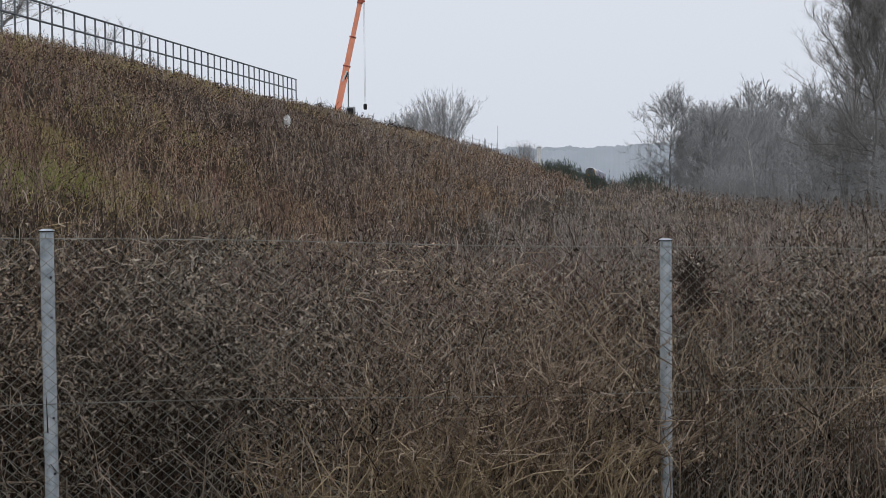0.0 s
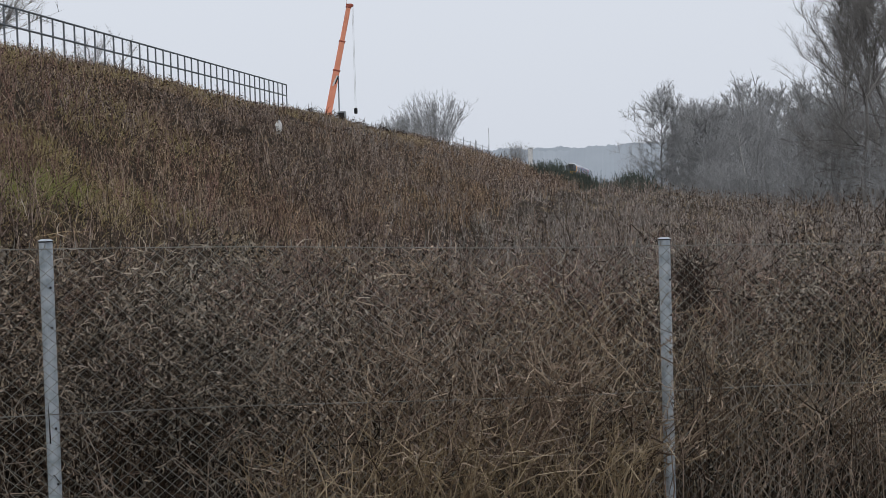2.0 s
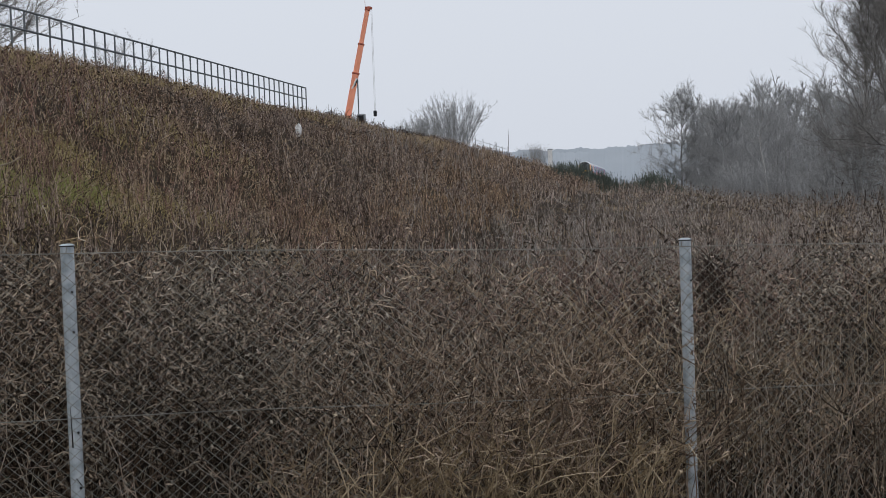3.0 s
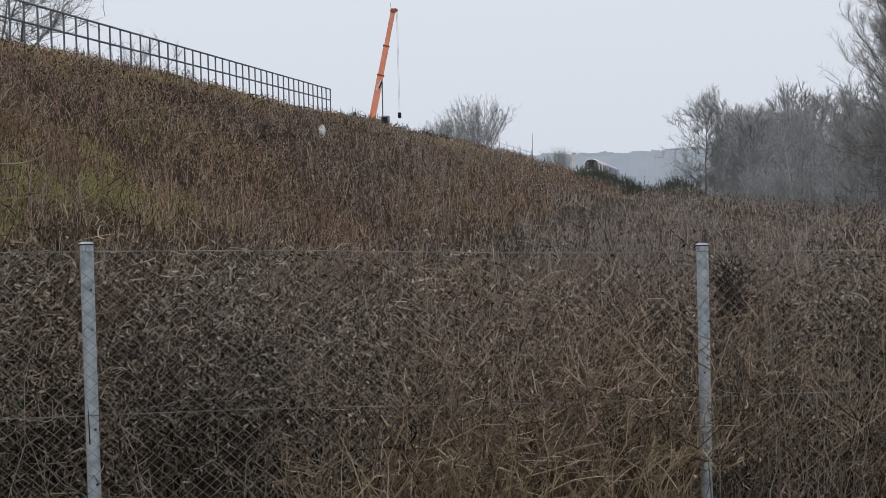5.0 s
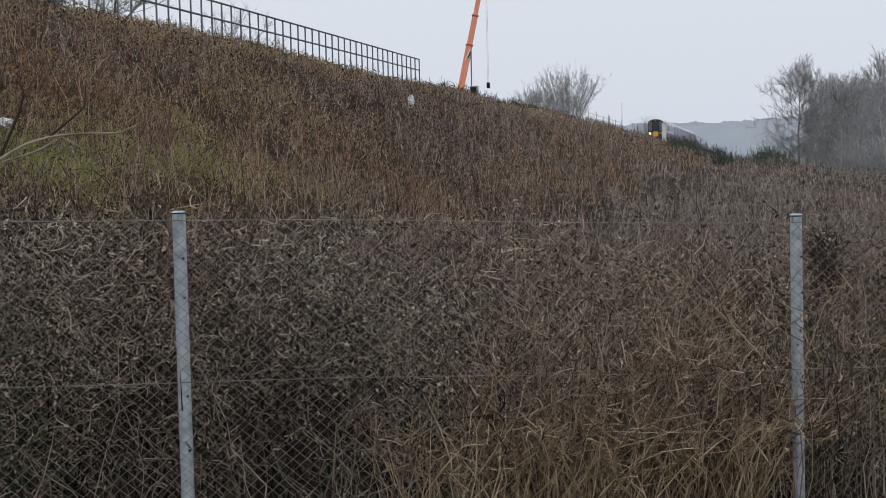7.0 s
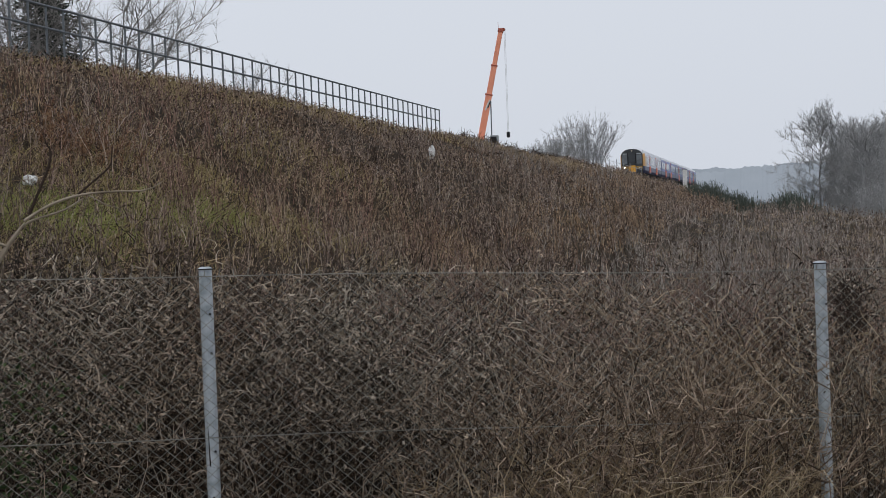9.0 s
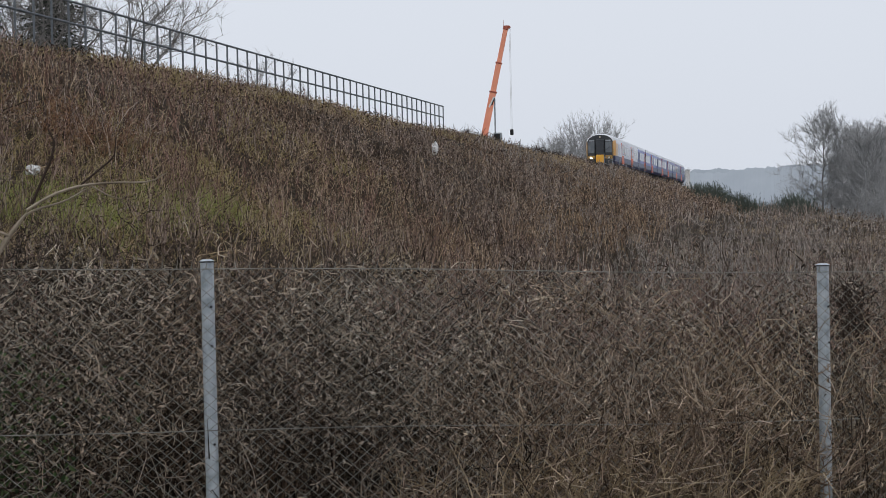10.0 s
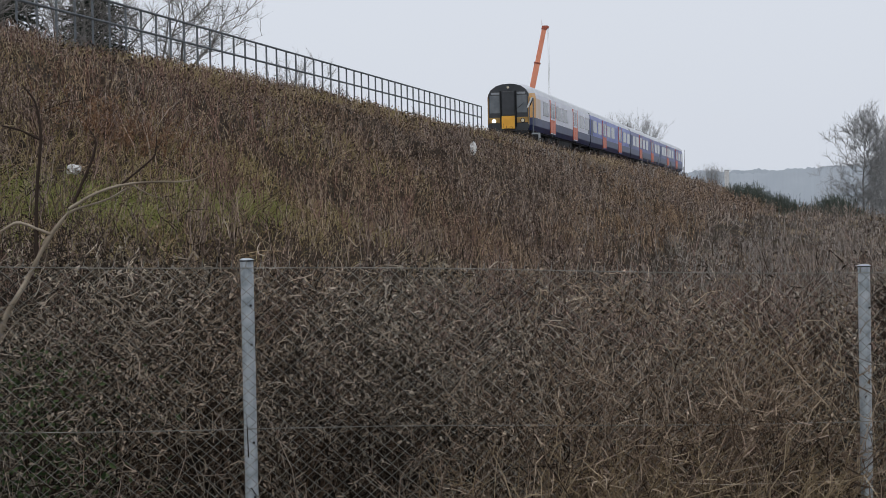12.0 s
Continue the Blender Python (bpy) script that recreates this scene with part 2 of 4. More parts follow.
def side_twigs(parent, per, length, k=3, up=0.35, spread=1.0, lo=0.25, wiggle=0.22, follow=0.7):
    """Twigs that leave the polylines parent at random heights."""
    n, kk, _ = parent.shape
    idx = np.repeat(np.arange(n), per)
    s = rng.uniform(lo, 0.98, len(idx)) * (kk - 1)
    i = np.minimum(s.astype(int), kk - 2)
    f = (s - i)[:, None]
    start = parent[idx, i] * (1 - f) + parent[idx, i + 1] * f
    d = rng.normal(size=(len(idx), 3)) * spread
    d /= np.linalg.norm(d, axis=1, keepdims=True)
    along = parent[idx, i + 1] - parent[idx, i]
    along /= np.linalg.norm(along, axis=1, keepdims=True) + 1e-9
    d = d + along * follow
    d[:, 2] += up
    d /= np.linalg.norm(d, axis=1, keepdims=True)
    ln = (length * rng.uniform(0.4, 1.0, len(idx)))[:, None]
    pts = [start]
    for j in range(1, k):
        d = d + rng.normal(size=d.shape) * wiggle
        d /= np.linalg.norm(d, axis=1, keepdims=True)
        pts.append(pts[-1] + d * ln / (k - 1))
    return np.stack(pts, axis=1)


def taper(n, k, r0, r1=None, vary=0.35):
    r = np.linspace(1, 0.35, k)[None, :] * r0 * rng.uniform(1 - vary, 1 + vary, (n, 1))
    return r


def leaves(centre, size):
    """Small folded leaves, two triangles each, at random tilts."""
    n = len(centre)
    a = rng.normal(size=(n, 3))
    a /= np.linalg.norm(a, axis=1, keepdims=True)
    b = np.cross(a, rng.normal(size=(n, 3)))
    b /= np.linalg.norm(b, axis=1, keepdims=True)
    c = np.cross(a, b)
    s = (size * rng.uniform(0.5, 1.2, n))[:, None]
    v = np.stack([centre - a * s, centre + b * s * 0.5 + c * s * 0.25, centre + a * s, centre - b * s * 0.5 + c * s * 0.25], axis=1)
    f = np.array([(0, 1, 2), (0, 2, 3)])[None] + (np.arange(n) * 4)[:, None, None]
    return v.reshape(-1, 3), f.reshape(-1, 3)


def curls(centre, length, width):
    """Withered leaves rolled along their length: three bent facets each."""
    n = len(centre)
    a = rng.normal(size=(n, 3))
    a /= np.linalg.norm(a, axis=1, keepdims=True)
    b = np.cross(a, rng.normal(size=(n, 3)))
    b /= np.linalg.norm(b, axis=1, keepdims=True)
    c = np.cross(a, b)
    roll = rng.uniform(0.7, 3.2, n)[:, None]
    size = rng.uniform(0.55, 1.25, (n, 1))
    rows = []
    for t, w in zip((0.0, 0.33, 0.67, 1.0), (0.25, 1.0, 0.85, 0.12)):
        p = centre + (length * size / roll) * (np.sin(roll * t) * a + (1 - np.cos(roll * t)) * c)
        half = width * size * w * 0.5
        rows += [p - b * half, p + b * half]
    v = np.stack(rows, axis=1)
    f = np.array([(0, 1, 3), (0, 3, 2), (2, 3, 5), (2, 5, 4), (4, 5, 7), (4, 7, 6)])[None] + (np.arange(n) * 8)[:, None, None]
    return v.reshape(-1, 3), f.reshape(-1, 3)


def arcs(start, length, turn, up=0.2, k=5):
    """Short twigs that curl steadily to one side."""
    n = len(start)
    d = rng.normal(size=(n, 3))
    d[:, 2] += up
    d /= np.linalg.norm(d, axis=1, keepdims=True)
    side = np.cross(d, rng.normal(size=(n, 3)))
    side /= np.linalg.norm(side, axis=1, keepdims=True)
    step = (length * rng.uniform(0.5, 1.2, n) / (k - 1))[:, None]
    bend = (turn * rng.uniform(0.2, 1.0, n) / (k - 1))[:, None]
    pts = [start]
    for j in range(1, k):
        way = np.cos(bend * j) * d + np.sin(bend * j) * side + rng.normal(size=d.shape) * 0.16
        pts.append(pts[-1] + way * step)
    return np.stack(pts, axis=1)


# ---- the lie of the land ----
def smooth(a, b, v):
    s = np.clip((v - a) / (b - a), 0, 1)
    return s * s * (3 - 2 * s)


def crest(y):
    return 5.45 - 0.0062 * np.clip(y - 80, -30, 400)


def wobble(x, y):
    return 0.5 * np.sin(0.61 * x + 0.23 * y + 1.3) + 0.3 * np.sin(0.37 * y - 0.9 * x) + 0.2 * np.sin(1.7 * x + 1.1 * y + 0.4)


def land(x, y):
    """Height of the ground: a flat field, the bank, the track bed on top and a rise behind it."""
    x, y = np.asarray(x, float), np.asarray(y, float)
    u = np.clip((-x - 4.2) / 11.8, 0, 1)
    slope = np.clip(0.5 * u + 0.5 * (u * u * (3 - 2 * u)), 0, 1)
    fade = 1 - smooth(650, 1000, np.hypot(x, y))
    field = 1.35 * smooth(28, 105, y) * (1 - slope) * smooth(11, -3, x)
    z = crest(y) * slope + field + 2.7 * smooth(-24, -36, x)
    uneven = wobble(x, y) * 0.14 * (1 - smooth(-15.5, -17, x) * smooth(-25, -23, x))
    return z * fade + uneven * fade * smooth(4, 9, np.hypot(x, y) + 1.5)


def axis_lines(fine0, fine1, step, far):
    inner = np.arange(fine0, fine1 + step / 2, step)
    grow = np.cumsum(step * 1.16 ** np.arange(1, 60))
    lo, hi = fine0 - grow[fine0 - grow > -far], fine1 + grow[fine1 + grow < far]
    return np.concatenate([[-far], lo[::-1], inner, hi, [far]])


def ground():
    xs, ys = axis_lines(-30, 14, 0.5, 3000), axis_lines(-6, 130, 0.6, 3000)
    gx, gy = np.meshgrid(xs, ys)
    v = np.stack([gx, gy, land(gx, gy)], axis=2).reshape(-1, 3)
    w = len(xs)
    i = (np.arange(len(ys) - 1)[:, None] * w + np.arange(w - 1)[None]).ravel()
    f = np.stack([i, i + 1, i + w + 1, i + w], axis=1)
    ob = mesh_from("ground", v, f, M_SOIL, smooth=True)
    tagged(ob, "brown earth and leaf litter of bank and field", "ground", kind="structure")


ground()

FENCE0, FENCE_WAY = np.array([-2.70, 6.37]), np.array([0.8985, 0.4390])
FENCE_OUT = np.array([-FENCE_WAY[1], FENCE_WAY[0]])


def scatter(n, r0, r1, a0=-38, a1=15, power=0.0, behind=0.12, reach=-15.8):
    """Places in a wide sector beyond the fence, thinning with distance."""
    out = []
    while sum(len(o) for o in out) < n:
        a = np.radians(rng.uniform(a0, a1, 2 * n))
        t = rng.uniform(0, 1, 2 * n)
        r = r0 * (r1 / r0) ** t if not power else (r0 ** power + t * (r1 ** power - r0 ** power)) ** (1 / power)
        x, y = r * np.sin(a), r * np.cos(a)
        off = (x - FENCE0[0]) * FENCE_OUT[0] + (y - FENCE0[1]) * FENCE_OUT[1]
        ok = (off > behind) & (x > reach) & (x < 13 + 0.03 * y)
        out.append(np.stack([x[ok], y[ok]], axis=1))
    p = np.concatenate(out)[:n]
    return np.column_stack([p, land(p[:, 0], p[:, 1]) - 0.03])


def patchy(p, scale, cut, seed):
    v = np.sin(p[:, 0] * scale + seed) + np.sin(p[:, 1] * scale * 0.8 + 2 * seed) + 0.7 * np.sin((p[:, 0] + p[:, 1]) * scale * 1.9 + 3 * seed)
    return v > cut


def plants(n, per, r0, r1, spread, **kw):
    """Bases of several stems that grow from one root."""
    c = scatter(n, r0, r1, **kw)
    p = np.repeat(c, per, axis=0)
    p[:, :2] += rng.normal(size=(len(p), 2)) * spread
    p[:, 2] = land(p[:, 0], p[:, 1]) - 0.03
    return p


def crest_cut(p):
    """Growth is low along the mown top of the bank."""
    cut = 0.55 * smooth(-10.5, -13.5, p[:, 0]) + 0.2 * smooth(-14, -15.8, p[:, 0])
    return 1 - cut * (1 - 0.65 * smooth(80, 125, p[:, 1]))


def fence_place(along, off, z):
    """World places from the distance along the fence, the distance behind it and the height."""
    p = FENCE0[None] + FENCE_WAY[None] * np.asarray(along)[:, None] + FENCE_OUT[None] * np.asarray(off)[:, None]
    return np.column_stack([p, z])


def stuff(name, sets, mat, label, category):
    v, f = join(sets)
    tagged(mesh_from(name, v, f, mat), label, category, kind="stuff")


def undergrowth():
    # canes that fill the inside of the thicket behind the wire, its shade put into their colour
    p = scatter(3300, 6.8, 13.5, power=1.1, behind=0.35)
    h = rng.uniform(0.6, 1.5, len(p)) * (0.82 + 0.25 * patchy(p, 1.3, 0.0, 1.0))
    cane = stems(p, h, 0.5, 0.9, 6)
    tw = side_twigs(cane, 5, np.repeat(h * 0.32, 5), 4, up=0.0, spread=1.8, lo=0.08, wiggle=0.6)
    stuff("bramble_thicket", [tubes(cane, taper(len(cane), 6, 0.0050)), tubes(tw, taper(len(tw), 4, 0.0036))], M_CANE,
          "tangle of leafless bramble canes, dark with painted shade", "brambles")
    # pale dead stalks arching out of it
    p = plants(150, 4, 7.0, 13, 0.05, power=1.2, behind=0.2)
    h = rng.uniform(0.6, 1.15, len(p))
    st = stems(p, h, 0.7, 1.1, 7)
    tw = side_twigs(st, 3, np.repeat(h * 0.3, 3), 3, up=0.2)
    stuff("pale_dead_stalks", [tubes(st, taper(len(st), 7, 0.0040)), tubes(tw, taper(len(tw), 3, 0.0024))], M_PALE,
          "bleached dead stalks arching out of the thicket", "stalks")
    # its outer face: clumps of rolled dead leaves and curling twigs, with dark holes between
    n = 1350
    along, off, z = rng.uniform(-2.4, 4.9, n), 0.17 + 1.4 * rng.uniform(0, 1, n) ** 1.5, rng.uniform(0.1, 1.58, n)
    ragged = 0.16 * np.sin(5.1 * along + 1.0) + 0.10 * np.sin(11.7 * along)
    hollow = smooth(-0.45, -0.05, along) * (1 - smooth(1.0, 1.7, along)) * (1 - smooth(0.42, 0.78, z + ragged))
    grey = 1 - 0.72 * smooth(1.2, 2.3, along + ragged)
    keep = rng.uniform(0, 1, n) < grey * (1 - 0.88 * hollow) * (0.65 + 0.35 * smooth(0.5, 0.9, z)) * (1 - 0.6 * smooth(1.35, 1.6, z + ragged))
    at = fence_place(along[keep], off[keep], z[keep] - 0.034 * along[keep])
    c = np.repeat(at, 34, axis=0) + rng.normal(size=(34 * len(at), 3)) * (0.068, 0.068, 0.055)
    c[:, 2] = np.maximum(c[:, 2], 0.04)
    t = np.repeat(at, 15, axis=0) + rng.normal(size=(15 * len(at), 3)) * (0.085, 0.085, 0.07)
    t[:, 2] = np.maximum(t[:, 2], 0.04)
    tw = arcs(t, np.full(len(t), 0.13), 2.6)
    stuff("curled_bramble_leaves", [curls(c, 0.033, 0.0105), tubes(tw, taper(len(tw), 5, 0.0030))], M_CURL,
          "withered grey-brown bramble leaves rolled up on curling twigs", "leaves")
    # russet shoots that arch over one another towards the open field
    n = 1900
    along, off = rng.uniform(0.9, 5.0, n), 0.08 + 1.3 * rng.uniform(0, 1, n) ** 1.5
    keep = rng.uniform(0, 1, n) < smooth(0.9, 2.0, along) * (1 - 0.68 * smooth(2.95, 3.3, along))
    p = fence_place(along[keep], off[keep], np.zeros(keep.sum()))
    h = rng.uniform(0.55, 1.5, len(p))
    st = stems(p, h, 0.55, 0.8, 7)
    tw = side_twigs(st, 10, np.repeat(h * 0.20, 10), 4, up=0.25, wiggle=0.45, lo=0.15)
    c = st[:, 1:][np.repeat(np.arange(len(st)), 7), rng.integers(0, 6, 7 * len(st))] + rng.normal(size=(7 * len(st), 3)) * 0.06
    c[:, 2] = np.maximum(c[:, 2], 0.04)
    stuff("russet_shoots", [curls(c, 0.030, 0.010), tubes(st, taper(len(st), 7, 0.0036)), tubes(tw, taper(len(tw), 4, 0.0028))], M_RUSSET,
          "thin russet dry shoots arching over one another", "shoots")
    # the same tangle growing through the wire
    p = scatter(9000, 6.0, 10.5, power=1.0, behind=-0.10)
    off = (p[:, 0] - FENCE0[0]) * FENCE_OUT[0] + (p[:, 1] - FENCE0[1]) * FENCE_OUT[1]
    along = (p[:, 0] - FENCE0[0]) * FENCE_WAY[0] + (p[:, 1] - FENCE0[1]) * FENCE_WAY[1]
    p = p[(off < 0.18) & (rng.uniform(0, 1, len(p)) < 0.08 + 0.92 * smooth(1.1, 2.2, along) * (1 - 0.55 * smooth(2.95, 3.3, along)))]
    h = rng.uniform(0.35, 1.25, len(p))
    st = stems(p, h, 0.3, 0.45, 6)
    tw = side_twigs(st, 8, np.repeat(h * 0.22, 8), 3, up=0.1, wiggle=0.5)
    stuff("fence_side_twigs", [tubes(st, taper(len(st), 6, 0.0034)), tubes(tw, taper(len(tw), 3, 0.0026))], M_REDTWIG,
          "dry brown twigs grown through the fence wire", "twigs")
    # upright dead weeds in clumps on bank and field
    p = plants(2300, 6, 11, 170, 0.09)
    r = np.hypot(p[:, 0], p[:, 1])
    p[:, :2] += rng.normal(size=(len(p), 2)) * (0.002 * r)[:, None]
    h = rng.uniform(0.4, 1.1, len(p)) * (0.75 + 0.4 * patchy(p, 0.45, 0.3, 2.0)) * crest_cut(p)
    weed = stems(p, h, 0.34, 0.25, 4)
    wide = 0.0022 + 0.00017 * r
    # distant plants get the paler stalk colour with haze mixed in
    far = p[:, 1] + 2.2 * p[:, 0] + rng.normal(0, 6, len(p)) > 24
    for name, pick, mat, label in (("dead_weeds", ~far, M_WEED, "dry reddish-brown weed stems standing on the bank"), ("field_weeds", far, M_FIELD, "grey-brown weed stalks standing in the field, paled for haze")):
        tw = side_twigs(weed[pick], 5, np.repeat(h[pick] * 0.30, 5), 2, up=0.5, lo=0.3)
        stuff(name, [tubes(weed[pick], taper(pick.sum(), 4, 1.0) * wide[pick][:, None]), tubes(tw, taper(len(tw), 2, 0.85) * np.repeat(wide[pick], 5)[:, None])], mat, label, "weeds")
    # fine upright stems close together all over the slope
    n = 3200
    y = 14 * (140 / 14) ** rng.uniform(0, 1, n)
    c = np.column_stack([rng.uniform(-15.9, -5.5, n), y, np.zeros(n)])
    c = c[~((c[:, 1] < 24) & (c[:, 0] > -10.2) & (rng.uniform(0, 1, n) < 0.8))]
    p = np.repeat(c, 5, axis=0)
    p[:, :2] += rng.normal(size=(len(p), 2)) * 0.14
    p[:, 2] = land(p[:, 0], p[:, 1]) - 0.03
    r = np.hypot(p[:, 0], p[:, 1])
    h = rng.uniform(0.35, 0.95, len(p)) * crest_cut(p) * (0.7 + 0.5 * patchy(p, 0.6, 0.2, 5.0))
    weed = stems(p, h, 0.42, 0.35, 4)
    tw = side_twigs(weed, 3, np.repeat(h * 0.22, 3), 2, up=0.8, lo=0.4)
    wide = 0.0022 + 0.00014 * r
    head = weed[:, 2:].reshape(-1, 3) + rng.normal(size=(2 * len(weed), 3)) * 0.04
    stuff("bank_stems", [tubes(weed, taper(len(weed), 4, 1.0) * wide[:, None]), tubes(tw, taper(len(tw), 2, 0.85) * np.repeat(wide, 3)[:, None]),
                         leaves(head, np.repeat(0.013 + 0.00036 * r, 2))], M_MAUVE,
          "fine upright purple-brown dry stems on the slope", "weeds")
    # low brushwood that fills the gaps
    p = scatter(13000, 9.5, 150, behind=1.9)
    r = np.hypot(p[:, 0], p[:, 1])
    h = rng.uniform(0.2, 0.6, len(p)) * crest_cut(p)
    low = stems(p, h, 1.5, 1.2, 4)
    # distant brushwood shares that haze-paled colour
    far = p[:, 1] + 2.2 * p[:, 0] + rng.normal(0, 6, len(p)) > 24
    for name, pick, mat, label in (("low_brushwood", ~far, M_BRUSH, "low brown brushwood and fallen stems"), ("field_brushwood", far, M_FIELD, "low grey-brown brushwood in the field, paled for haze")):
        stuff(name, [tubes(low[pick], taper(pick.sum(), 4, 1.0) * (0.0024 + 0.00024 * r[pick])[:, None])], mat, label, "brushwood")
    # a few tall stalks that stand clear of the rest
    p = scatter(70, 13, 60, a0=-24, a1=9)
    st = stems(p, rng.uniform(1.1, 1.9, len(p)) * crest_cut(p), 0.25, 0.25, 6)
    tw = side_twigs(st, 5, np.full(len(p) * 5, 0.22), 3, up=0.7, lo=0.55)
    r = np.hypot(p[:, 0], p[:, 1])
    stuff("tall_dark_stalks", [tubes(st, taper(len(st), 6, 1.0) * (0.003 + 0.00022 * r)[:, None]), tubes(tw, taper(len(tw), 3, 0.6) * np.repeat(0.002 + 0.0002 * r, 5)[:, None])], M_DARKSTEM,
          "tall dark withered stalks above the weeds", "stalks")
    # dead leaves held in the tangle and lying on the ground
    near, far = scatter(20000, 9.4, 20, behind=1.9), scatter(42000, 14, 120)
    near[:, 2] += rng.uniform(0, 1.15, len(near))
    far[:, 2] += rng.uniform(0, 0.9, len(far)) ** 1.3 * crest_cut(far)
    p = np.concatenate([near, far])
    r = np.hypot(p[:, 0], p[:, 1])
    litter = scatter(9000, 9.5, 21, a0=-36, a1=8)
    litter[:, 2] += 0.03 + rng.uniform(0, 0.5, len(litter)) ** 2
    bank = np.column_stack([rng.uniform(-15.5, -6, 9000), 13 * 2.3 ** rng.uniform(0, 1, 9000), np.zeros(9000)])
    bank = bank[~((bank[:, 1] < 24) & (bank[:, 0] > -9.8) & (rng.uniform(0, 1, len(bank)) < 0.85))]
    upper = np.column_stack([rng.uniform(-15.8, -6, 9000), 30 * 2.6 ** rng.uniform(0, 1, 9000), np.zeros(9000)])
    for q in (bank, upper):
        q[:, 2] = land(q[:, 0], q[:, 1]) + 0.03 + rng.uniform(0, 0.55, len(q)) * crest_cut(q)
    stuff("dead_leaves", [leaves(p, 0.0075 + 0.00055 * r), curls(litter, 0.05, 0.026), curls(bank, 0.055, 0.022), curls(upper, 0.09, 0.034)], M_LEAF, "withered brown leaves caught in the undergrowth", "leaves")


def seed_heads():
    p = scatter(12000, 12, 70)
    keep = patchy(p, 0.35, 0.1, 6.0)
    p = p[keep]
    p[:, 2] += rng.uniform(0.45, 1.0, len(p)) * crest_cut(p)
    r = np.hypot(p[:, 0], p[:, 1])
    stuff("dark_seed_heads", [leaves(p, 0.014 + 0.0007 * r)], M_DARKSTEM, "dark withered seed heads on the weed stems", "seed heads")


def tufts(centres, per, height, spread):
    c = np.repeat(centres, per, axis=0)
    c[:, :2] += rng.normal(size=(len(c), 2)) * spread
    c[:, 2] = land(c[:, 0], c[:, 1]) - 0.02
    return stems(c, height * rng.uniform(0.5, 1.15, len(c)), 0.7, 1.2, 4)


def grasses():
    n = 430
    a = fence_place(np.clip(rng.normal(2.0, 0.5, n), 0.8, 2.75), rng.uniform(-0.16, 0.14, n), np.zeros(n))
    one = stems(a, rng.uniform(0.40, 0.95, n), 0.6, 0.75, 7, 0.022)
    shoot = side_twigs(one, 2, np.full(2 * n, 0.22), 3, up=0.2, lo=0.4)
    b = scatter(1300, 14, 150)
    b = b[patchy(b, 0.3, 0.9, 4.0) | ((b[:, 1] > 45) & patchy(b, 0.2, -0.4, 1.0)) | (b[:, 0] < -12.8) | ((b[:, 0] < -9.2) & (b[:, 1] < 33) & patchy(b, 0.8, -0.6, 2.2))]
    m = 150
    c = np.column_stack([rng.uniform(-13.5, -5.8, m), rng.uniform(11, 30, m), np.zeros(m)])
    b = np.concatenate([b, c])
    two = tufts(b, 13, 0.36, 0.25)
    v, f = join([tubes(one, taper(len(one), 7, 0.0040)), tubes(shoot, taper(len(shoot), 3, 0.0024)), tubes(two, taper(len(two), 4, 1.0) * (0.0032 + 0.00013 * two[:, :1, 1]))])
    tagged(mesh_from("straw_grass", v, f, M_STRAW), "bleached straw-coloured grass bent over in tufts", "grass", kind="stuff")
    m = 420
    c = np.column_stack([rng.uniform(-15.8, -9.6, m), rng.uniform(17, 34, m), np.zeros(m)])
    c = np.concatenate([c[patchy(c, 0.7, -0.5, 1.4)], np.column_stack([rng.uniform(-15.9, -13.6, 260), 30 * 4.4 ** rng.uniform(0, 1, 260), np.zeros(260)])])
    c = np.concatenate([c, np.column_stack([rng.uniform(-10.2, -7.4, 170), rng.uniform(12.5, 24, 170), np.zeros(170)])])
    g = tufts(c, 16, 0.32, 0.28)
    stuff("ochre_grass", [tubes(g, taper(len(g), 4, 1.0) * (0.0034 + 0.00012 * g[:, :1, 1]))], M_OCHRE_GRASS, "ochre dry grass along the upper bank", "grass")
    m = 420
    c = np.column_stack([rng.uniform(-17.2, -12.8, m), 66 * 2.9 ** rng.uniform(0, 1, m), np.zeros(m)])
    g = tufts(c, 20, 0.42, 0.40)
    stuff("shoulder_grass", [tubes(g, taper(len(g), 4, 1.0) * (0.0034 + 0.00014 * g[:, :1, 1]))], M_STRAW, "pale dry grass on the shoulder of the track", "grass")
    n = 110
    gy = rng.uniform(12.5, 21.5, n)
    c = np.column_stack([rng.normal(-8.6, 0.34, n), gy, np.zeros(n)])
    g = tufts(c, 46, 0.26, 0.18)
    v, f = tubes(g, taper(len(g), 4, 0.004))
    tagged(mesh_from("green_grass", v, f, M_GRASS), "patch of green grass on the lower bank", "grass", kind="stuff")


def bracken():
    """A collapsed patch of dead fern above the green grass."""
    c = np.column_stack([rng.normal(-10.6, 0.42, 90), rng.normal(20.4, 0.9, 90), np.zeros(90)])
    c[:, 2] = land(c[:, 0], c[:, 1]) - 0.02
    st = stems(c, rng.uniform(0.35, 0.75, 90), 0.6, 0.8, 5)
    fr = side_twigs(st, 18, np.full(90 * 18, 0.16), 3, up=0.0, lo=0.15)
    stuff("dead_bracken", [tubes(st, taper(90, 5, 0.006)), tubes(fr, taper(len(fr), 3, 0.006))], M_BRACKEN, "collapsed orange-brown dead bracken on the bank", "bracken")


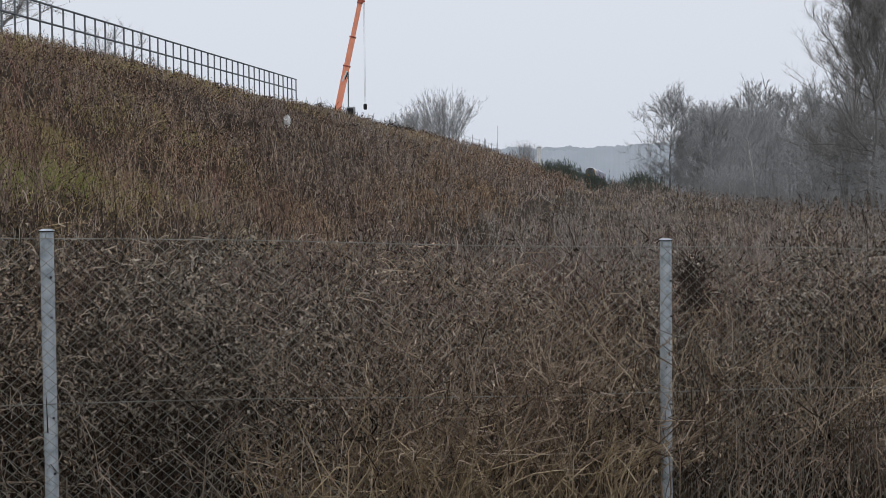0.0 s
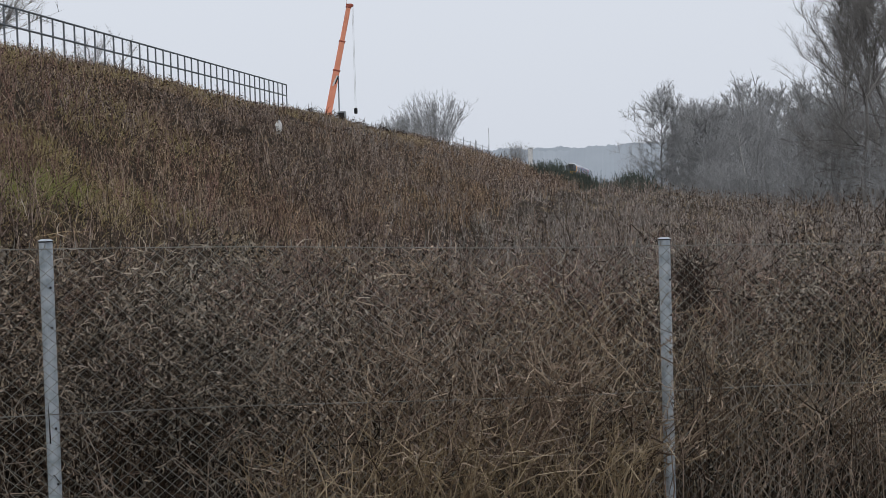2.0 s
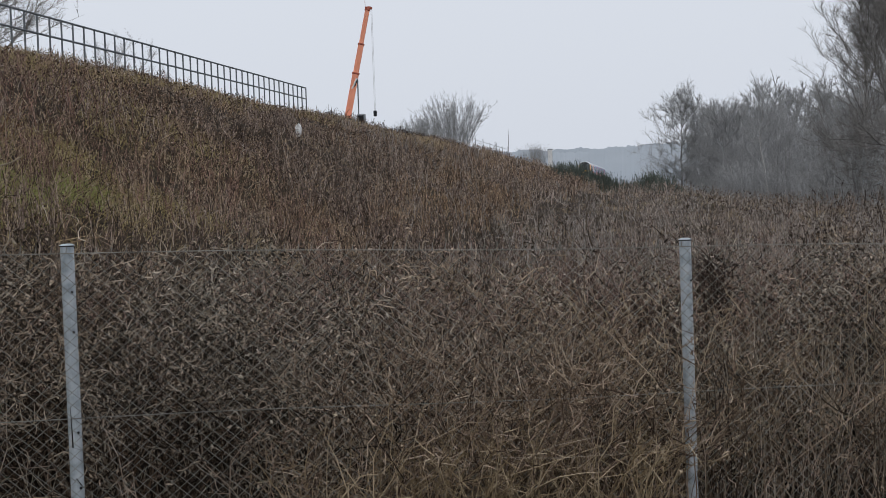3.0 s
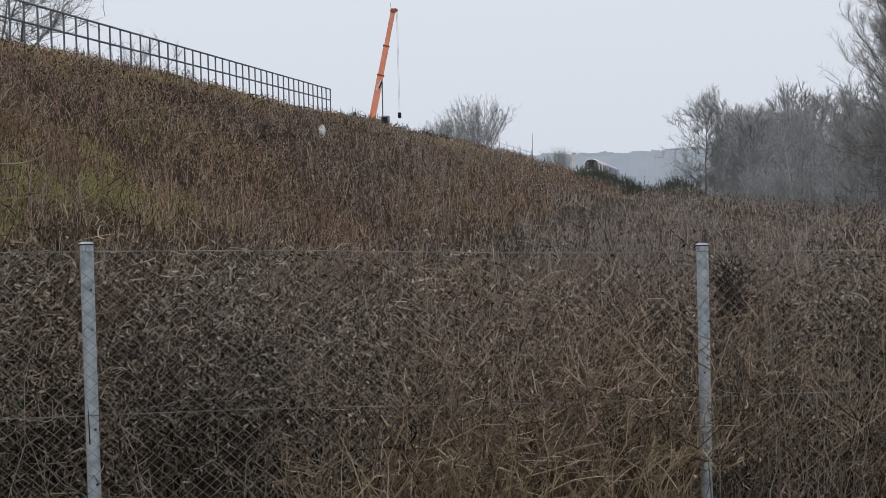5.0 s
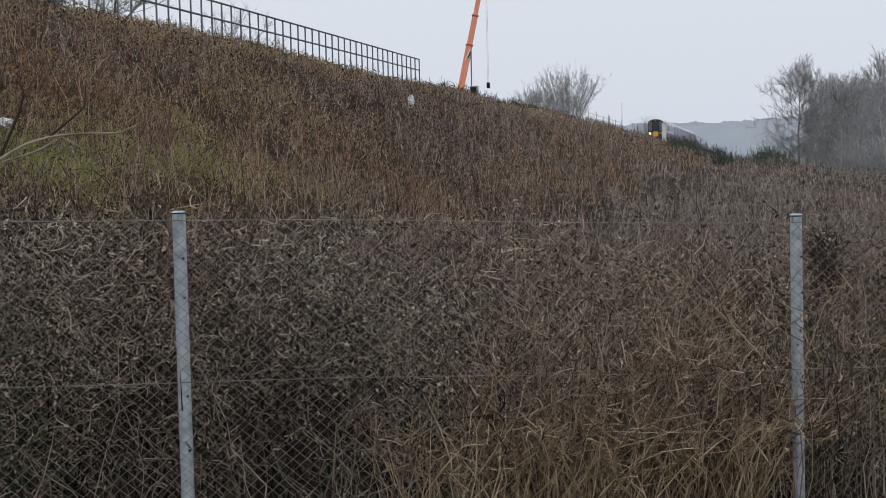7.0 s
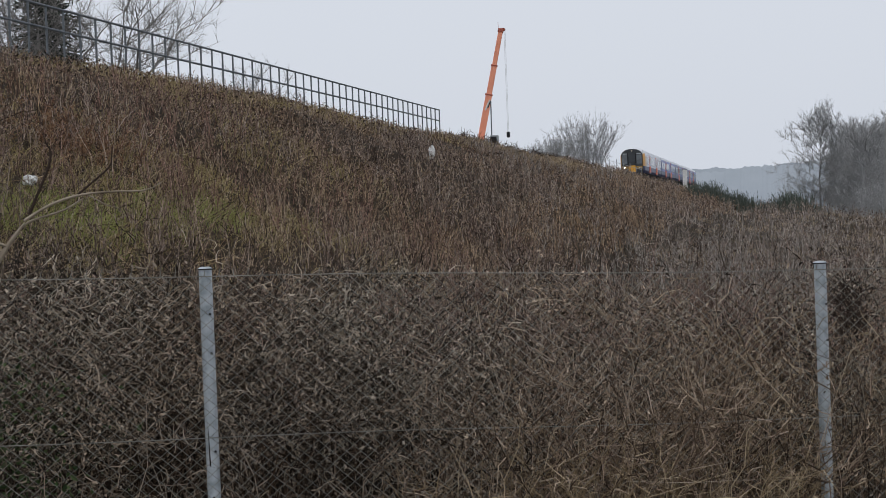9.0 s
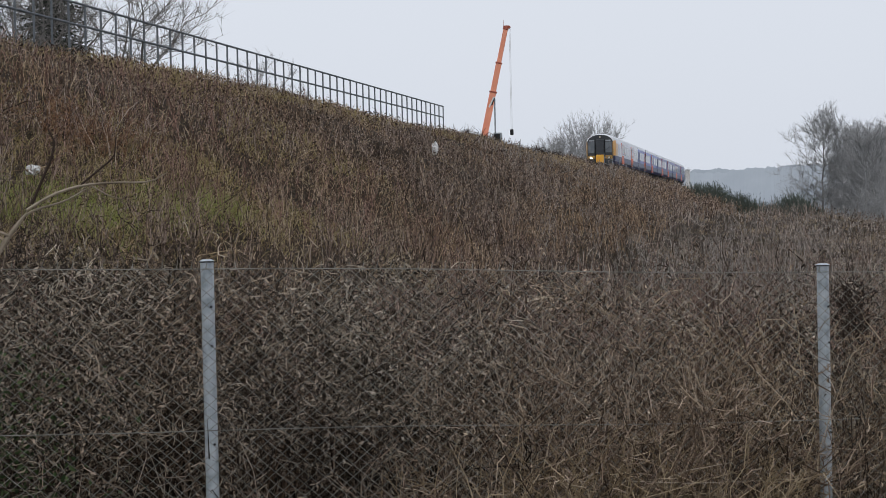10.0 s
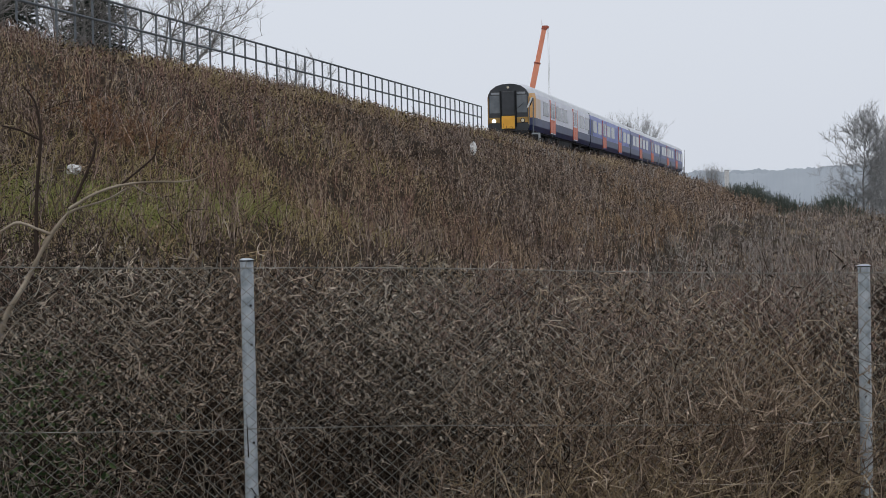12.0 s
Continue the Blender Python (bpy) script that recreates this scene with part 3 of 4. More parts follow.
def verge():
    n = 160
    c = np.column_stack([rng.uniform(-9, 9, n), rng.uniform(-6, 5.6, n), np.zeros(n)])
    off = (c[:, 0] - FENCE0[0]) * FENCE_OUT[0] + (c[:, 1] - FENCE0[1]) * FENCE_OUT[1]
    c = c[(off < -0.35) & (np.hypot(c[:, 0], c[:, 1]) > 0.6)]
    g = tufts(c, 14, 0.22, 0.2)
    stuff("rough_verge_grass", [tubes(g, taper(len(g), 4, 0.003))], M_STRAW, "short rough grass on the near side of the fence", "grass")


undergrowth()
seed_heads()
grasses()
bracken()
verge()


# ---- chain-link fence ----
def fence():
    turn = math.degrees(math.atan2(FENCE_WAY[1], FENCE_WAY[0]))
    ob = thing("chain_link_fence", (FENCE0[0], FENCE0[1], 0), "galvanised chain-link fence with tubular steel posts", "fence", turn=turn)
    step, x0, x1, top = 3.05, -6.1, 9.15, 1.56
    drop = -0.034
    for i in range(6):
        x = x0 + i * step
        bm = bmesh.new()
        h = top + 0.022
        rod(bm, (x, 0, -0.5), (x, 0, h), 0.030, sides=20)
        post = part("post", bm, M_GALV, ob)
        post.location.z = drop * x
        bm = bmesh.new()
        rod(bm, (x, 0, h), (x, 0, h + 0.006), 0.034, 0.034, sides=20)
        part("cap_rim", bm, M_DARK, post, "dark gap under the cap")
        bm = bmesh.new()
        rod(bm, (x, 0, h + 0.006), (x, 0, h + 0.014), 0.036, 0.020, sides=20)
        part("post_cap", bm, M_GALV, post, "grey post cap")
        for z in (1.38, 1.2, 0.75, 0.5):
            bm = bmesh.new()
            rod(bm, (x + 0.012, -0.033, z), (x + 0.012, -0.026, z), 0.006, sides=8)
            part("bolt", bm, M_DARK, post)
    # woven wires
    p, q = 0.0655, 0.0570
    n = int(2 * (x1 - x0) / p)
    k = 2 * int((top - 0.02) / q) + 1
    ii, jj = np.arange(n)[:, None], np.arange(k)[None]
    wx = x0 + ii * p / 2 + p * 0.51 * (((jj + ii) % 2) * 1.0)
    wz = 0.02 + jj * q / 2 + drop * wx
    sag = 0.008 * np.sin(wx * 1.9 + wz * 3)
    wy = -0.044 + 0.002 * np.where(((jj + ii) % 2) == 0, 1, -1) + sag
    pts = np.stack([wx, np.broadcast_to(wy, wx.shape), np.broadcast_to(wz, wx.shape)], axis=2)
    end = pts[:, -1:] + np.array([0.006, 0, 0.035])
    v, f = tubes(np.concatenate([pts, end], axis=1), np.full((n, k + 1), 0.0022))
    mesh_from("wire_mesh", v, f, M_WIRE, ob, "woven diamond wire mesh")
    for z in (0.06, 0.815, 1.553):
        s = np.linspace(x0, x1, 60)
        line = np.stack([s, np.full_like(s, -0.04), z + drop * s + 0.006 * np.sin(s * 2.1)], axis=1)[None]
        v, f = tubes(line, np.full((1, 60), 0.0024), 5)
        mesh_from("line_wire", v, f, M_WIRE, ob, "tensioned straining wire")


fence()


# ---- railing along the top of the bank ----
def railing():
    x, top = -16.4, 6.92
    y0, y1, step = 19.3, 67.3, 0.80
    ob = thing("track_railing", (x, y0, 0), "grey tubular railing along the top of the bank", "railing")
    n = int(round((y1 - y0) / step))
    bm = bmesh.new()
    rod(bm, (0, 0, 4.7), (0, 0, top), 0.028, sides=8)
    proto = part("upright", bm, M_RAILING, ob)
    for i in range(1, n + 1):
        o = proto.copy()
        scene.collection.objects.link(o)
        o.location.y = i * step
    for z in (top, top - 0.50):
        bm = bmesh.new()
        rod(bm, (0, -0.03, z), (0, n * step + 0.03, z), 0.030, sides=8)
        part("rail", bm, M_RAILING, ob)


railing()


def far_railing():
    """A plainer post-and-rail fence further along the shoulder, beyond the gap."""
    x, y0, step, n = -16.4, 123.0, 5.2, 6
    ob = thing("lineside_fence", (x, y0, 0), "thin grey post-and-rail fence on the shoulder of the bank", "fence")
    top = lambda y: float(crest(y)) + 1.42
    for i in range(n + 1):
        y = y0 + i * step
        bm = bmesh.new()
        rod(bm, (0, i * step, top(y) - 1.9), (0, i * step, top(y) + (0.18 if i % 2 == 0 else 0.0)), 0.030, sides=8)
        part("post", bm, M_CABGREY, ob)
    for dz in (-0.12, -0.62):
        bm = bmesh.new()
        rod(bm, (0, 0, top(y0) + dz), (0, n * step, top(y0 + n * step) + dz), 0.022, sides=8)
        part("rail", bm, M_CABGREY, ob)


far_railing()


def crest_brambles():
    """Low dark brambles that curl up along the edge of the bank between the two fences."""
    n = 260
    c = np.column_stack([rng.uniform(-16.3, -15.2, n), rng.uniform(68, 116, n), np.zeros(n)])
    c[:, 2] = land(c[:, 0], c[:, 1]) + 0.1
    t = np.repeat(c, 6, axis=0) + rng.normal(size=(6 * n, 3)) * (0.2, 0.3, 0.10)
    tw = arcs(t, np.full(len(t), 0.55), 3.0, up=0.8)
    stuff("crest_brambles", [tubes(tw, taper(len(tw), 5, 0.016)), leaves(tw[:, 2], np.full(len(tw), 0.045))], M_DARKSTEM, "low dark curling brambles along the edge of the bank", "brambles")


crest_brambles()


# ---- the railway ----
TRACK_X = -19.3


def rail_z(y):
    return 5.92 - 0.0048 * (y - 87)


def track():
    y = np.array([-300.0, 87.0, 1200.0])
    prof = [(-2.6, -0.75), (-1.6, -0.22), (1.6, -0.22), (2.4, -0.75)]
    v = [(TRACK_X + px, yy, rail_z(yy) + pz) for yy in y for px, pz in prof]
    f = [(i * 4 + j, i * 4 + j + 1, i * 4 + j + 5, i * 4 + j + 4) for i in range(2) for j in range(3)]
    tagged(mesh_from("ballast", v, f, M_STONE), "grey stone ballast of the railway", "ballast", kind="structure")
    ob = tagged(new("railway_track"), "steel rails on concrete sleepers", "track", kind="structure")
    for s in (-0.75, 0.75):
        bm = bmesh.new()
        prof2 = [(-0.07, -0.16), (0.07, -0.16), (0.012, -0.13), (0.012, -0.05), (0.036, -0.04), (0.036, 0), (-0.036, 0), (-0.036, -0.04), (-0.012, -0.05), (-0.012, -0.13)]
        rings = [[bm.verts.new((TRACK_X + s + px, yy, rail_z(yy) + pz)) for px, pz in prof2] for yy in (-200.0, 700.0)]
        for j in range(10):
            bm.faces.new((rings[0][j], rings[0][(j + 1) % 10], rings[1][(j + 1) % 10], rings[1][j]))
        part("rail", bm, M_DARK, ob)
    bm = bmesh.new()
    box(bm, -1.25, 1.25, -0.13, 0.13, -0.3, -0.165)
    proto = part("sleeper", bm, M_CONCRETE, ob)
    for i in range(160):
        o = proto if i == 0 else proto.copy()
        if i:
            scene.collection.objects.link(o)
        yy = 40 + i * 0.65
        o.location = (TRACK_X, yy, rail_z(yy))


track()


# ---- the train ----
HALF = [(1.30, 0.95), (1.40, 1.25), (1.40, 1.72), (1.40, 2.90), (1.355, 3.18), (1.19, 3.46), (0.84, 3.69), (0.42, 3.80), (0.0, 3.83)]


def shell(bm, lo, hi, stations, sides=(-1, 1)):
    """Body skin between two heights of the section; stations: y, half-width factor, height cut at the nose."""
    for s in sides:
        pts = HALF[lo:hi + 1]
        rings = [[bm.verts.new((s * x * wf, y, 0.95 + (z - 0.95) * hf)) for x, z in pts] for y, wf, hf in stations]
        for a, b in zip(rings, rings[1:]):
            for j in range(len(pts) - 1):
                q = (a[j], a[j + 1], b[j + 1], b[j])
                bm.faces.new(q if s < 0 else q[::-1])
    bmesh.ops.remove_doubles(bm, verts=bm.verts, dist=0.0005)
    bmesh.ops.recalc_face_normals(bm, faces=bm.faces)
    return bm


def pane(name, parent, side, y0, y1, z0, z1, mat, proud=0.012, label=""):
    bm = bmesh.new()
    x = side * 1.40
    box(bm, min(x - side * 0.03, x + side * proud), max(x - side * 0.03, x + side * proud), y0, y1, z0, z1, 0.01)
    return part(name, bm, mat, parent, label)


def bogie(parent, y):
    bm = bmesh.new()
    box(bm, -1.0, 1.0, y - 0.25, y + 0.25, 0.5, 0.7, 0.03)
    for s in (-1, 1):
        box(bm, s * 1.05 - 0.07, s * 1.05 + 0.07, y - 1.7, y + 1.7, 0.45, 0.72, 0.03)
        box(bm, s * 1.05 - 0.12, s * 1.05 + 0.12, y - 0.35, y + 0.35, 0.55, 0.95, 0.03)
    b = part("bogie", bm, M_DARK, parent)
    for yy in (y - 1.3, y + 1.3):
        for s in (-1, 1):
            bm = bmesh.new()
            rod(bm, (s * 0.68, yy, 0.42), (s * 0.80, yy, 0.42), 0.42, sides=24)
            rod(bm, (s * 0.80, yy, 0.42), (s * 0.84, yy, 0.42), 0.20, 0.16, sides=16)
            part("wheel", bm, M_DARK, b)


def car(train, y0, cab, upper):
    length = 20.25
    y1 = y0 + length
    nose = [(y0 + 0.02, 0.90, 0.955), (y0 + 0.35, 0.965, 0.985), (y0 + 1.0, 0.995, 1.0)] if cab else [(y0 + 0.02, 0.985, 0.99), (y0 + 0.12, 1.0, 1.0)]
    tail = [(y1 - 0.12, 1.0, 1.0), (y1 - 0.02, 0.985, 0.99)]
    body = part("carriage", shell(bmesh.new(), 2, 4, ([(y0 + 1.15, 1, 1)] if cab else nose) + tail), upper, train, "carriage with pale upper side" if upper is not M_MIDBLUE else "violet-blue carriage")
    part("lower_panel", shell(bmesh.new(), 0, 2, nose + tail), M_BLUE, body, "dark blue lower side")
    part("roof", shell(bmesh.new(), 4, 8, nose + tail), M_ROOF, body, "pale grey curved roof")
    if cab:
        for s in (-1, 1):
            pane("swoosh_panel", body, s, y0 + 1.16, y0 + 2.5, 1.74, 2.88, M_SWOOSH, 0.006, "pale cream panel behind the cab")
            part("cab_side", shell(bmesh.new(), 2, 4, nose + [(y0 + 1.15, 1, 1)], (s,)), M_CREAM, body, "orange-yellow cab side")
    for s in (-1, 1):
        pane("end_panel", body, s, y1 - 1.0, y1 - 0.12, 1.74, 2.88, M_BLUE, 0.006, "dark blue end panel")
        if not cab:
            pane("end_panel", body, s, y0 + 0.12, y0 + 0.95, 1.74, 2.88, M_BLUE, 0.006, "dark blue end panel")
    bm = bmesh.new()
    box(bm, -1.1, 1.1, y0 + 5.4, y0 + 8.6, 0.35, 0.94, 0.05)
    box(bm, -1.15, 1.15, y0 + 9.0, y0 + 14.4, 0.40, 0.94, 0.05)
    box(bm, -1.2, 1.2, y0 + 0.5, y1 - 0.3, 0.86, 0.97)
    part("underframe", bm, M_DARK, body)
    for y in (y0 + 0.06, y1 - 0.06):
        if cab and y < y0 + 1:
            continue
        bm = bmesh.new()
        box(bm, -1.33, 1.33, y - 0.03, y + 0.03, 0.97, 3.3)
        box(bm, -0.62, 0.62, y - 0.14, y + 0.14, 1.0, 3.1, 0.04)
        part("gangway", bm, M_BLACK, body)
    bogie(body, y0 + 3.0)
    bogie(body, y1 - 3.0)
    for s in (-1, 1):
        for c in (y0 + 6.3, y0 + 14.2):
            door = pane("door", body, s, c - 0.75, c + 0.75, 1.02, 3.12, upper, 0.02)
            pane("door_panel", door, s, c - 0.72, c - 0.03, 1.08, 1.90, M_RED, 0.032, "orange-red door panel")
            pane("door_panel", door, s, c + 0.03, c + 0.72, 1.08, 1.90, M_RED, 0.032, "orange-red door panel")
            for a, b in ((c - 0.62, c - 0.10), (c + 0.10, c + 0.62)):
                pane("door_window", door, s, a, b, 2.02, 2.92, M_GLASS, 0.032)
            pane("door_edge", door, s, c - 0.82, c - 0.76, 1.02, 3.12, M_RED, 0.03)
            pane("door_edge", door, s, c + 0.76, c + 0.82, 1.02, 3.12, M_RED, 0.03)
        for k in range(9):
            a = y0 + 1.2 + k * 2.12
            b = a + 1.62
            if cab and k == 0:
                continue
            if any(b > c - 0.95 and a < c + 0.95 for c in (y0 + 6.3, y0 + 14.2)):
                if k in (2, 6):
                    b = min(b, a + 0.75)
                else:
                    continue
                if any(b > c - 0.95 and a < c + 0.95 for c in (y0 + 6.3, y0 + 14.2)):
                    continue
            pane("window", body, s, a, b, 2.0, 2.86, M_GLASS, 0.012)
    return body


def cab_front(train):
    """The flat black front with two windscreens, a middle door and yellow lower panels."""
    outline = [(s * x * 0.90, 0.95 + (z - 0.95) * 0.955) for s, x, z in
               [(1, *p) for p in HALF] + [(-1, *p) for p in HALF[-2::-1]]]
    bm = bmesh.new()
    front = [bm.verts.new((x * 0.985, -0.10, z)) for x, z in outline]
    back = [bm.verts.new((x, 0.05, z)) for x, z in outline]
    bm.faces.new(front)
    n = len(outline)
    for i in range(n):
        bm.faces.new((front[i], back[i], back[(i + 1) % n], front[(i + 1) % n]))
    bmesh.ops.recalc_face_normals(bm, faces=bm.faces)
    face = part("cab_front", bm, M_BLACK, train, "black cab front")

    def panel(name, x0, x1, z0, z1, y, mat, label="", bevel=0.02, parent=face):
        b = bmesh.new()
        box(b, x0, x1, y, -0.08, z0, z1, bevel)
        return part(name, b, mat, parent, label)

    panel("windscreen", -1.12, -0.50, 1.98, 3.02, -0.115, M_WINDSCREEN, "tinted windscreen")
    panel("windscreen", 0.50, 1.12, 1.98, 3.02, -0.115, M_WINDSCREEN, "tinted windscreen")
    panel("destination_strip", -1.02, -0.52, 3.08, 3.20, -0.115, M_CABGREY, "pale strip over the windscreen", 0.005)
    panel("destination_strip", 0.52, 1.02, 3.08, 3.20, -0.115, M_CABGREY, "pale strip over the windscreen", 0.005)
    door = panel("end_door", -0.40, 0.40, 1.82, 3.25, -0.17, M_BLACK, "black end door")
    for s in (-1, 1):
        panel("door_frame", s * 0.45 - 0.035, s * 0.45 + 0.035, 1.15, 3.28, -0.24, M_DARK, "dark gangway frame")
    panel("yellow_panel", -0.40, 0.40, 1.05, 1.80, -0.20, M_YELLOW, "bright yellow gangway panel")
    panel("lower_panel", -1.16, -0.49, 1.40, 1.72, -0.13, M_OCHRE, "dull yellow lamp panel")
    panel("lower_panel", 0.49, 1.16, 1.40, 1.72, -0.13, M_OCHRE, "dull yellow lamp panel")
    for s in (-1, 1):
        panel("corner_pillar", s * 1.215 - 0.03, s * 1.215 + 0.03, 1.30, 2.95, -0.125, M_OCHRE, "dull yellow corner pillar")
        b = bmesh.new()
        rod(b, (s * 0.86, -0.12, 1.52), (s * 0.86, -0.16, 1.52), 0.10, sides=20)
        lamp = part("headlight", b, M_LAMP if s < 0 else M_LAMP_DIM, face, "lit round headlight")
        b = bmesh.new()
        rod(b, (s * 0.86, -0.11, 1.52), (s * 0.86, -0.15, 1.52), 0.14, sides=20)
        part("headlight_rim", b, M_DARK, face)
        panel("skirt", s * 0.78 - 0.42, s * 0.78 + 0.42, 0.62, 1.06, -0.05, M_DARK, "dark front skirt")
    b = bmesh.new()
    box(b, -0.18, 0.18, -0.45, 0.0, 0.82, 1.06, 0.03)
    rod(b, (0, -0.45, 0.94), (0, -0.62, 0.94), 0.13, 0.10, sides=12)
    part("coupler", b, M_DARK, face)
    b = bmesh.new()
    rod(b, (0, -0.10, 3.48), (0, -0.15, 3.48), 0.07, sides=12)
    part("marker_light", b, M_LAMP_DIM, face, "small lit marker light")
    b = bmesh.new()
    rod(b, (0.25, -0.14, 2.02), (0.95, -0.13, 2.55), 0.012, sides=6)
    part("wiper", b, M_DARK, face)


M_OCHRE = material("dirty_yellow_paint", [(0.26, 0.15, 0.04), (0.42, 0.25, 0.06)], 0.5, scale=4)
M_CREAM = material("orange_yellow_paint", [(0.72, 0.36, 0.08), (0.80, 0.45, 0.13)], 0.4, scale=1)
M_SWOOSH = material("pale_cream_paint", [(0.76, 0.58, 0.42), (0.76, 0.67, 0.60)], 0.4, scale=0.8, spec=0.15)
M_WINDSCREEN = material("tinted_windscreen", [(0.085, 0.10, 0.115), (0.15, 0.165, 0.18)], 0.12, scale=2)
M_LAMP_DIM = material("dim_headlight", [(0.34, 0.30, 0.22), (0.46, 0.42, 0.33)], 0.3, emit=(1, 0.85, 0.65, 0.12))


def build_train():
    ob = thing("passenger_train", (TRACK_X, 432, 4.3), "four-carriage electric train, blue and white with yellow front", "train")
    y = 0.0
    for i, upper in enumerate((M_WHITE, M_PALEBLUE, M_MIDBLUE, M_MIDBLUE)):
        car(ob, y, i == 0, upper)
        y += 20.4
    cab_front(ob)
    return ob


train = build_train()


# ---- crane behind the railway ----
def crane():
    base, tip = Vector((-35.25, 161.8, 8.7)), Vector((-32.25, 162.5, 22.55))
    gz = float(land(-35.5, 162))
    ob = thing("mobile_crane", (-35.6, 162, gz), "orange telescopic mobile crane with raised boom", "crane")
    loc = lambda p: Vector(p) - Vector((-35.6, 162, gz))
    a, b = loc(base), loc(tip)
    cuts = [(0.0, 0.50, 0.30), (0.48, 0.73, 0.26), (0.71, 1.0, 0.215)]
    turn = (b - a).to_track_quat("Z", "Y").to_matrix().to_4x4()
    ln = (b - a).length
    for s0, s1, r in cuts:
        bm = bmesh.new()
        box(bm, -r, r, -r * 1.2, r * 1.2, ln * s0, ln * s1, 0.06)
        sect = part("boom_section", bm, M_ORANGE, ob, "orange boom section")
        sect.matrix_basis = Matrix.Translation(a) @ turn
        bm = bmesh.new()
        box(bm, -r - 0.06, r + 0.06, -r * 1.2 - 0.06, r * 1.2 + 0.06, ln * s1 - 0.16, ln * s1, 0.03)
        part("collar", bm, M_ORANGE_DARK, sect, "dark red boom collar")
    bm = bmesh.new()
    box(bm, -0.25, 0.36, -0.22, 0.22, -0.05, 0.28, 0.05)
    rod(bm, (0.36, -0.15, 0.1), (0.36, 0.15, 0.1), 0.16, sides=16)
    rod(bm, (-0.25, 0, 0.3), (-0.27, 0, 0.95), 0.02, sides=6)
    part("boom_head", bm, M_ORANGE_DARK, ob).location = b
    for dx in (-0.05, 0.07):
        bm = bmesh.new()
        rod(bm, (b.x + 0.42 + dx, b.y, b.z), (b.x + 0.42 + dx, b.y, 11.3 - gz), 0.012, sides=5)
        part("hoist_rope", bm, M_WIRE, ob, "thin steel hoist rope")
    bm = bmesh.new()
    box(bm, b.x + 0.24, b.x + 0.62, b.y - 0.15, b.y + 0.15, 10.75 - gz, 11.4 - gz, 0.1)
    hook = part("hook_block", bm, M_DARK, ob, "black hook block")
    bm = bmesh.new()
    box(bm, -1.3, 1.3, -4.5, 4.5, 0.75, 1.35, 0.06)
    part("chassis", bm, M_ORANGE, ob)
    bm = bmesh.new()
    box(bm, -1.2, 1.2, -2.0, 2.4, 1.36, 2.3, 0.08)
    part("turntable", bm, M_ORANGE, ob)
    bm = bmesh.new()
    box(bm, 0.3, 1.2, -4.4, -2.3, 1.4, 2.6, 0.1)
    part("cab", bm, M_CABGREY, ob)
    for y in (-3.4, -1.2, 1.6, 3.2):
        for s in (-1, 1):
            bm = bmesh.new()
            rod(bm, (s * 0.95, y, 0.55), (s * 1.32, y, 0.55), 0.55, sides=20)
            part("wheel", bm, M_BLACK, ob)


M_ORANGE_DARK = material("worn_red_oxide", [(0.30, 0.07, 0.04), (0.40, 0.10, 0.06)], 0.6, scale=3)
crane()


def lineside_post():
    x, y = -16.5, 79.5
    z = float(land(x, y))
    ob = thing("lineside_telephone_post", (x, y, z), "thin steel post with grey cabinet and pale bracket arm", "post")
    bm = bmesh.new()
    rod(bm, (0, 0, -0.2), (0.02, 0, 2.75), 0.035, sides=10)
    part("pole", bm, M_RAILING, ob)
    bm = bmesh.new()
    box(bm, -0.05, 0.37, -0.25, 0.15, 0.0, 0.86, 0.04)
    cab = part("cabinet", bm, M_CABGREY, ob, "grey equipment cabinet")
    bm = bmesh.new()
    box(bm, 0.0, 0.32, -0.262, -0.24, 0.45, 0.78, 0.004)
    part("cabinet_door", bm, M_DARK, cab, "dark cabinet door")
    bm = bmesh.new()
    rod(bm, (-0.30, 0, 2.25), (-0.02, 0, 2.80), 0.045, sides=8)
    part("bracket", bm, M_SCRAP, ob, "pale sloping bracket arm")
    bm = bmesh.new()
    rod(bm, (0.02, 0, 2.75), (-0.16, 0, 2.35), 0.03, sides=8)
    part("brace", bm, M_DARK, ob, "dark brace")


lineside_post()


# ---- trees ----
def boughs(trunk, per, spread, lo, rise):
    """Limbs that leave the trunk all round, flatter below and steeper above, longest in the middle of the crown."""
    n, kk, _ = trunk.shape
    idx = np.repeat(np.arange(n), per)
    share = rng.uniform(0, 1, len(idx))
    at = lo + (0.97 - lo) * share
    s = at * (kk - 1)
    i = np.minimum(s.astype(int), kk - 2)
    f = (s - i)[:, None]
    start = trunk[idx, i] * (1 - f) + trunk[idx, i + 1] * f
    az = rng.uniform(0, 2 * math.pi, len(idx))
    el = np.radians(8 + 58 * share * rise + rng.normal(size=len(idx)) * 9)
    ln = spread * (0.55 + 0.45 * np.sin(math.pi * np.clip(0.25 + 0.72 * share, 0, 1))) * rng.uniform(0.65, 1.05, len(idx))
    pts = [start]
    for j in range(5):
        d = np.column_stack([np.cos(az) * np.cos(el), np.sin(az) * np.cos(el), np.sin(el)])
        pts.append(pts[-1] + d * (ln / 5)[:, None])
        az = az + rng.normal(size=len(idx)) * 0.16
        el = el + 0.06 + rng.normal(size=len(idx)) * 0.14
    return np.stack(pts, axis=1)


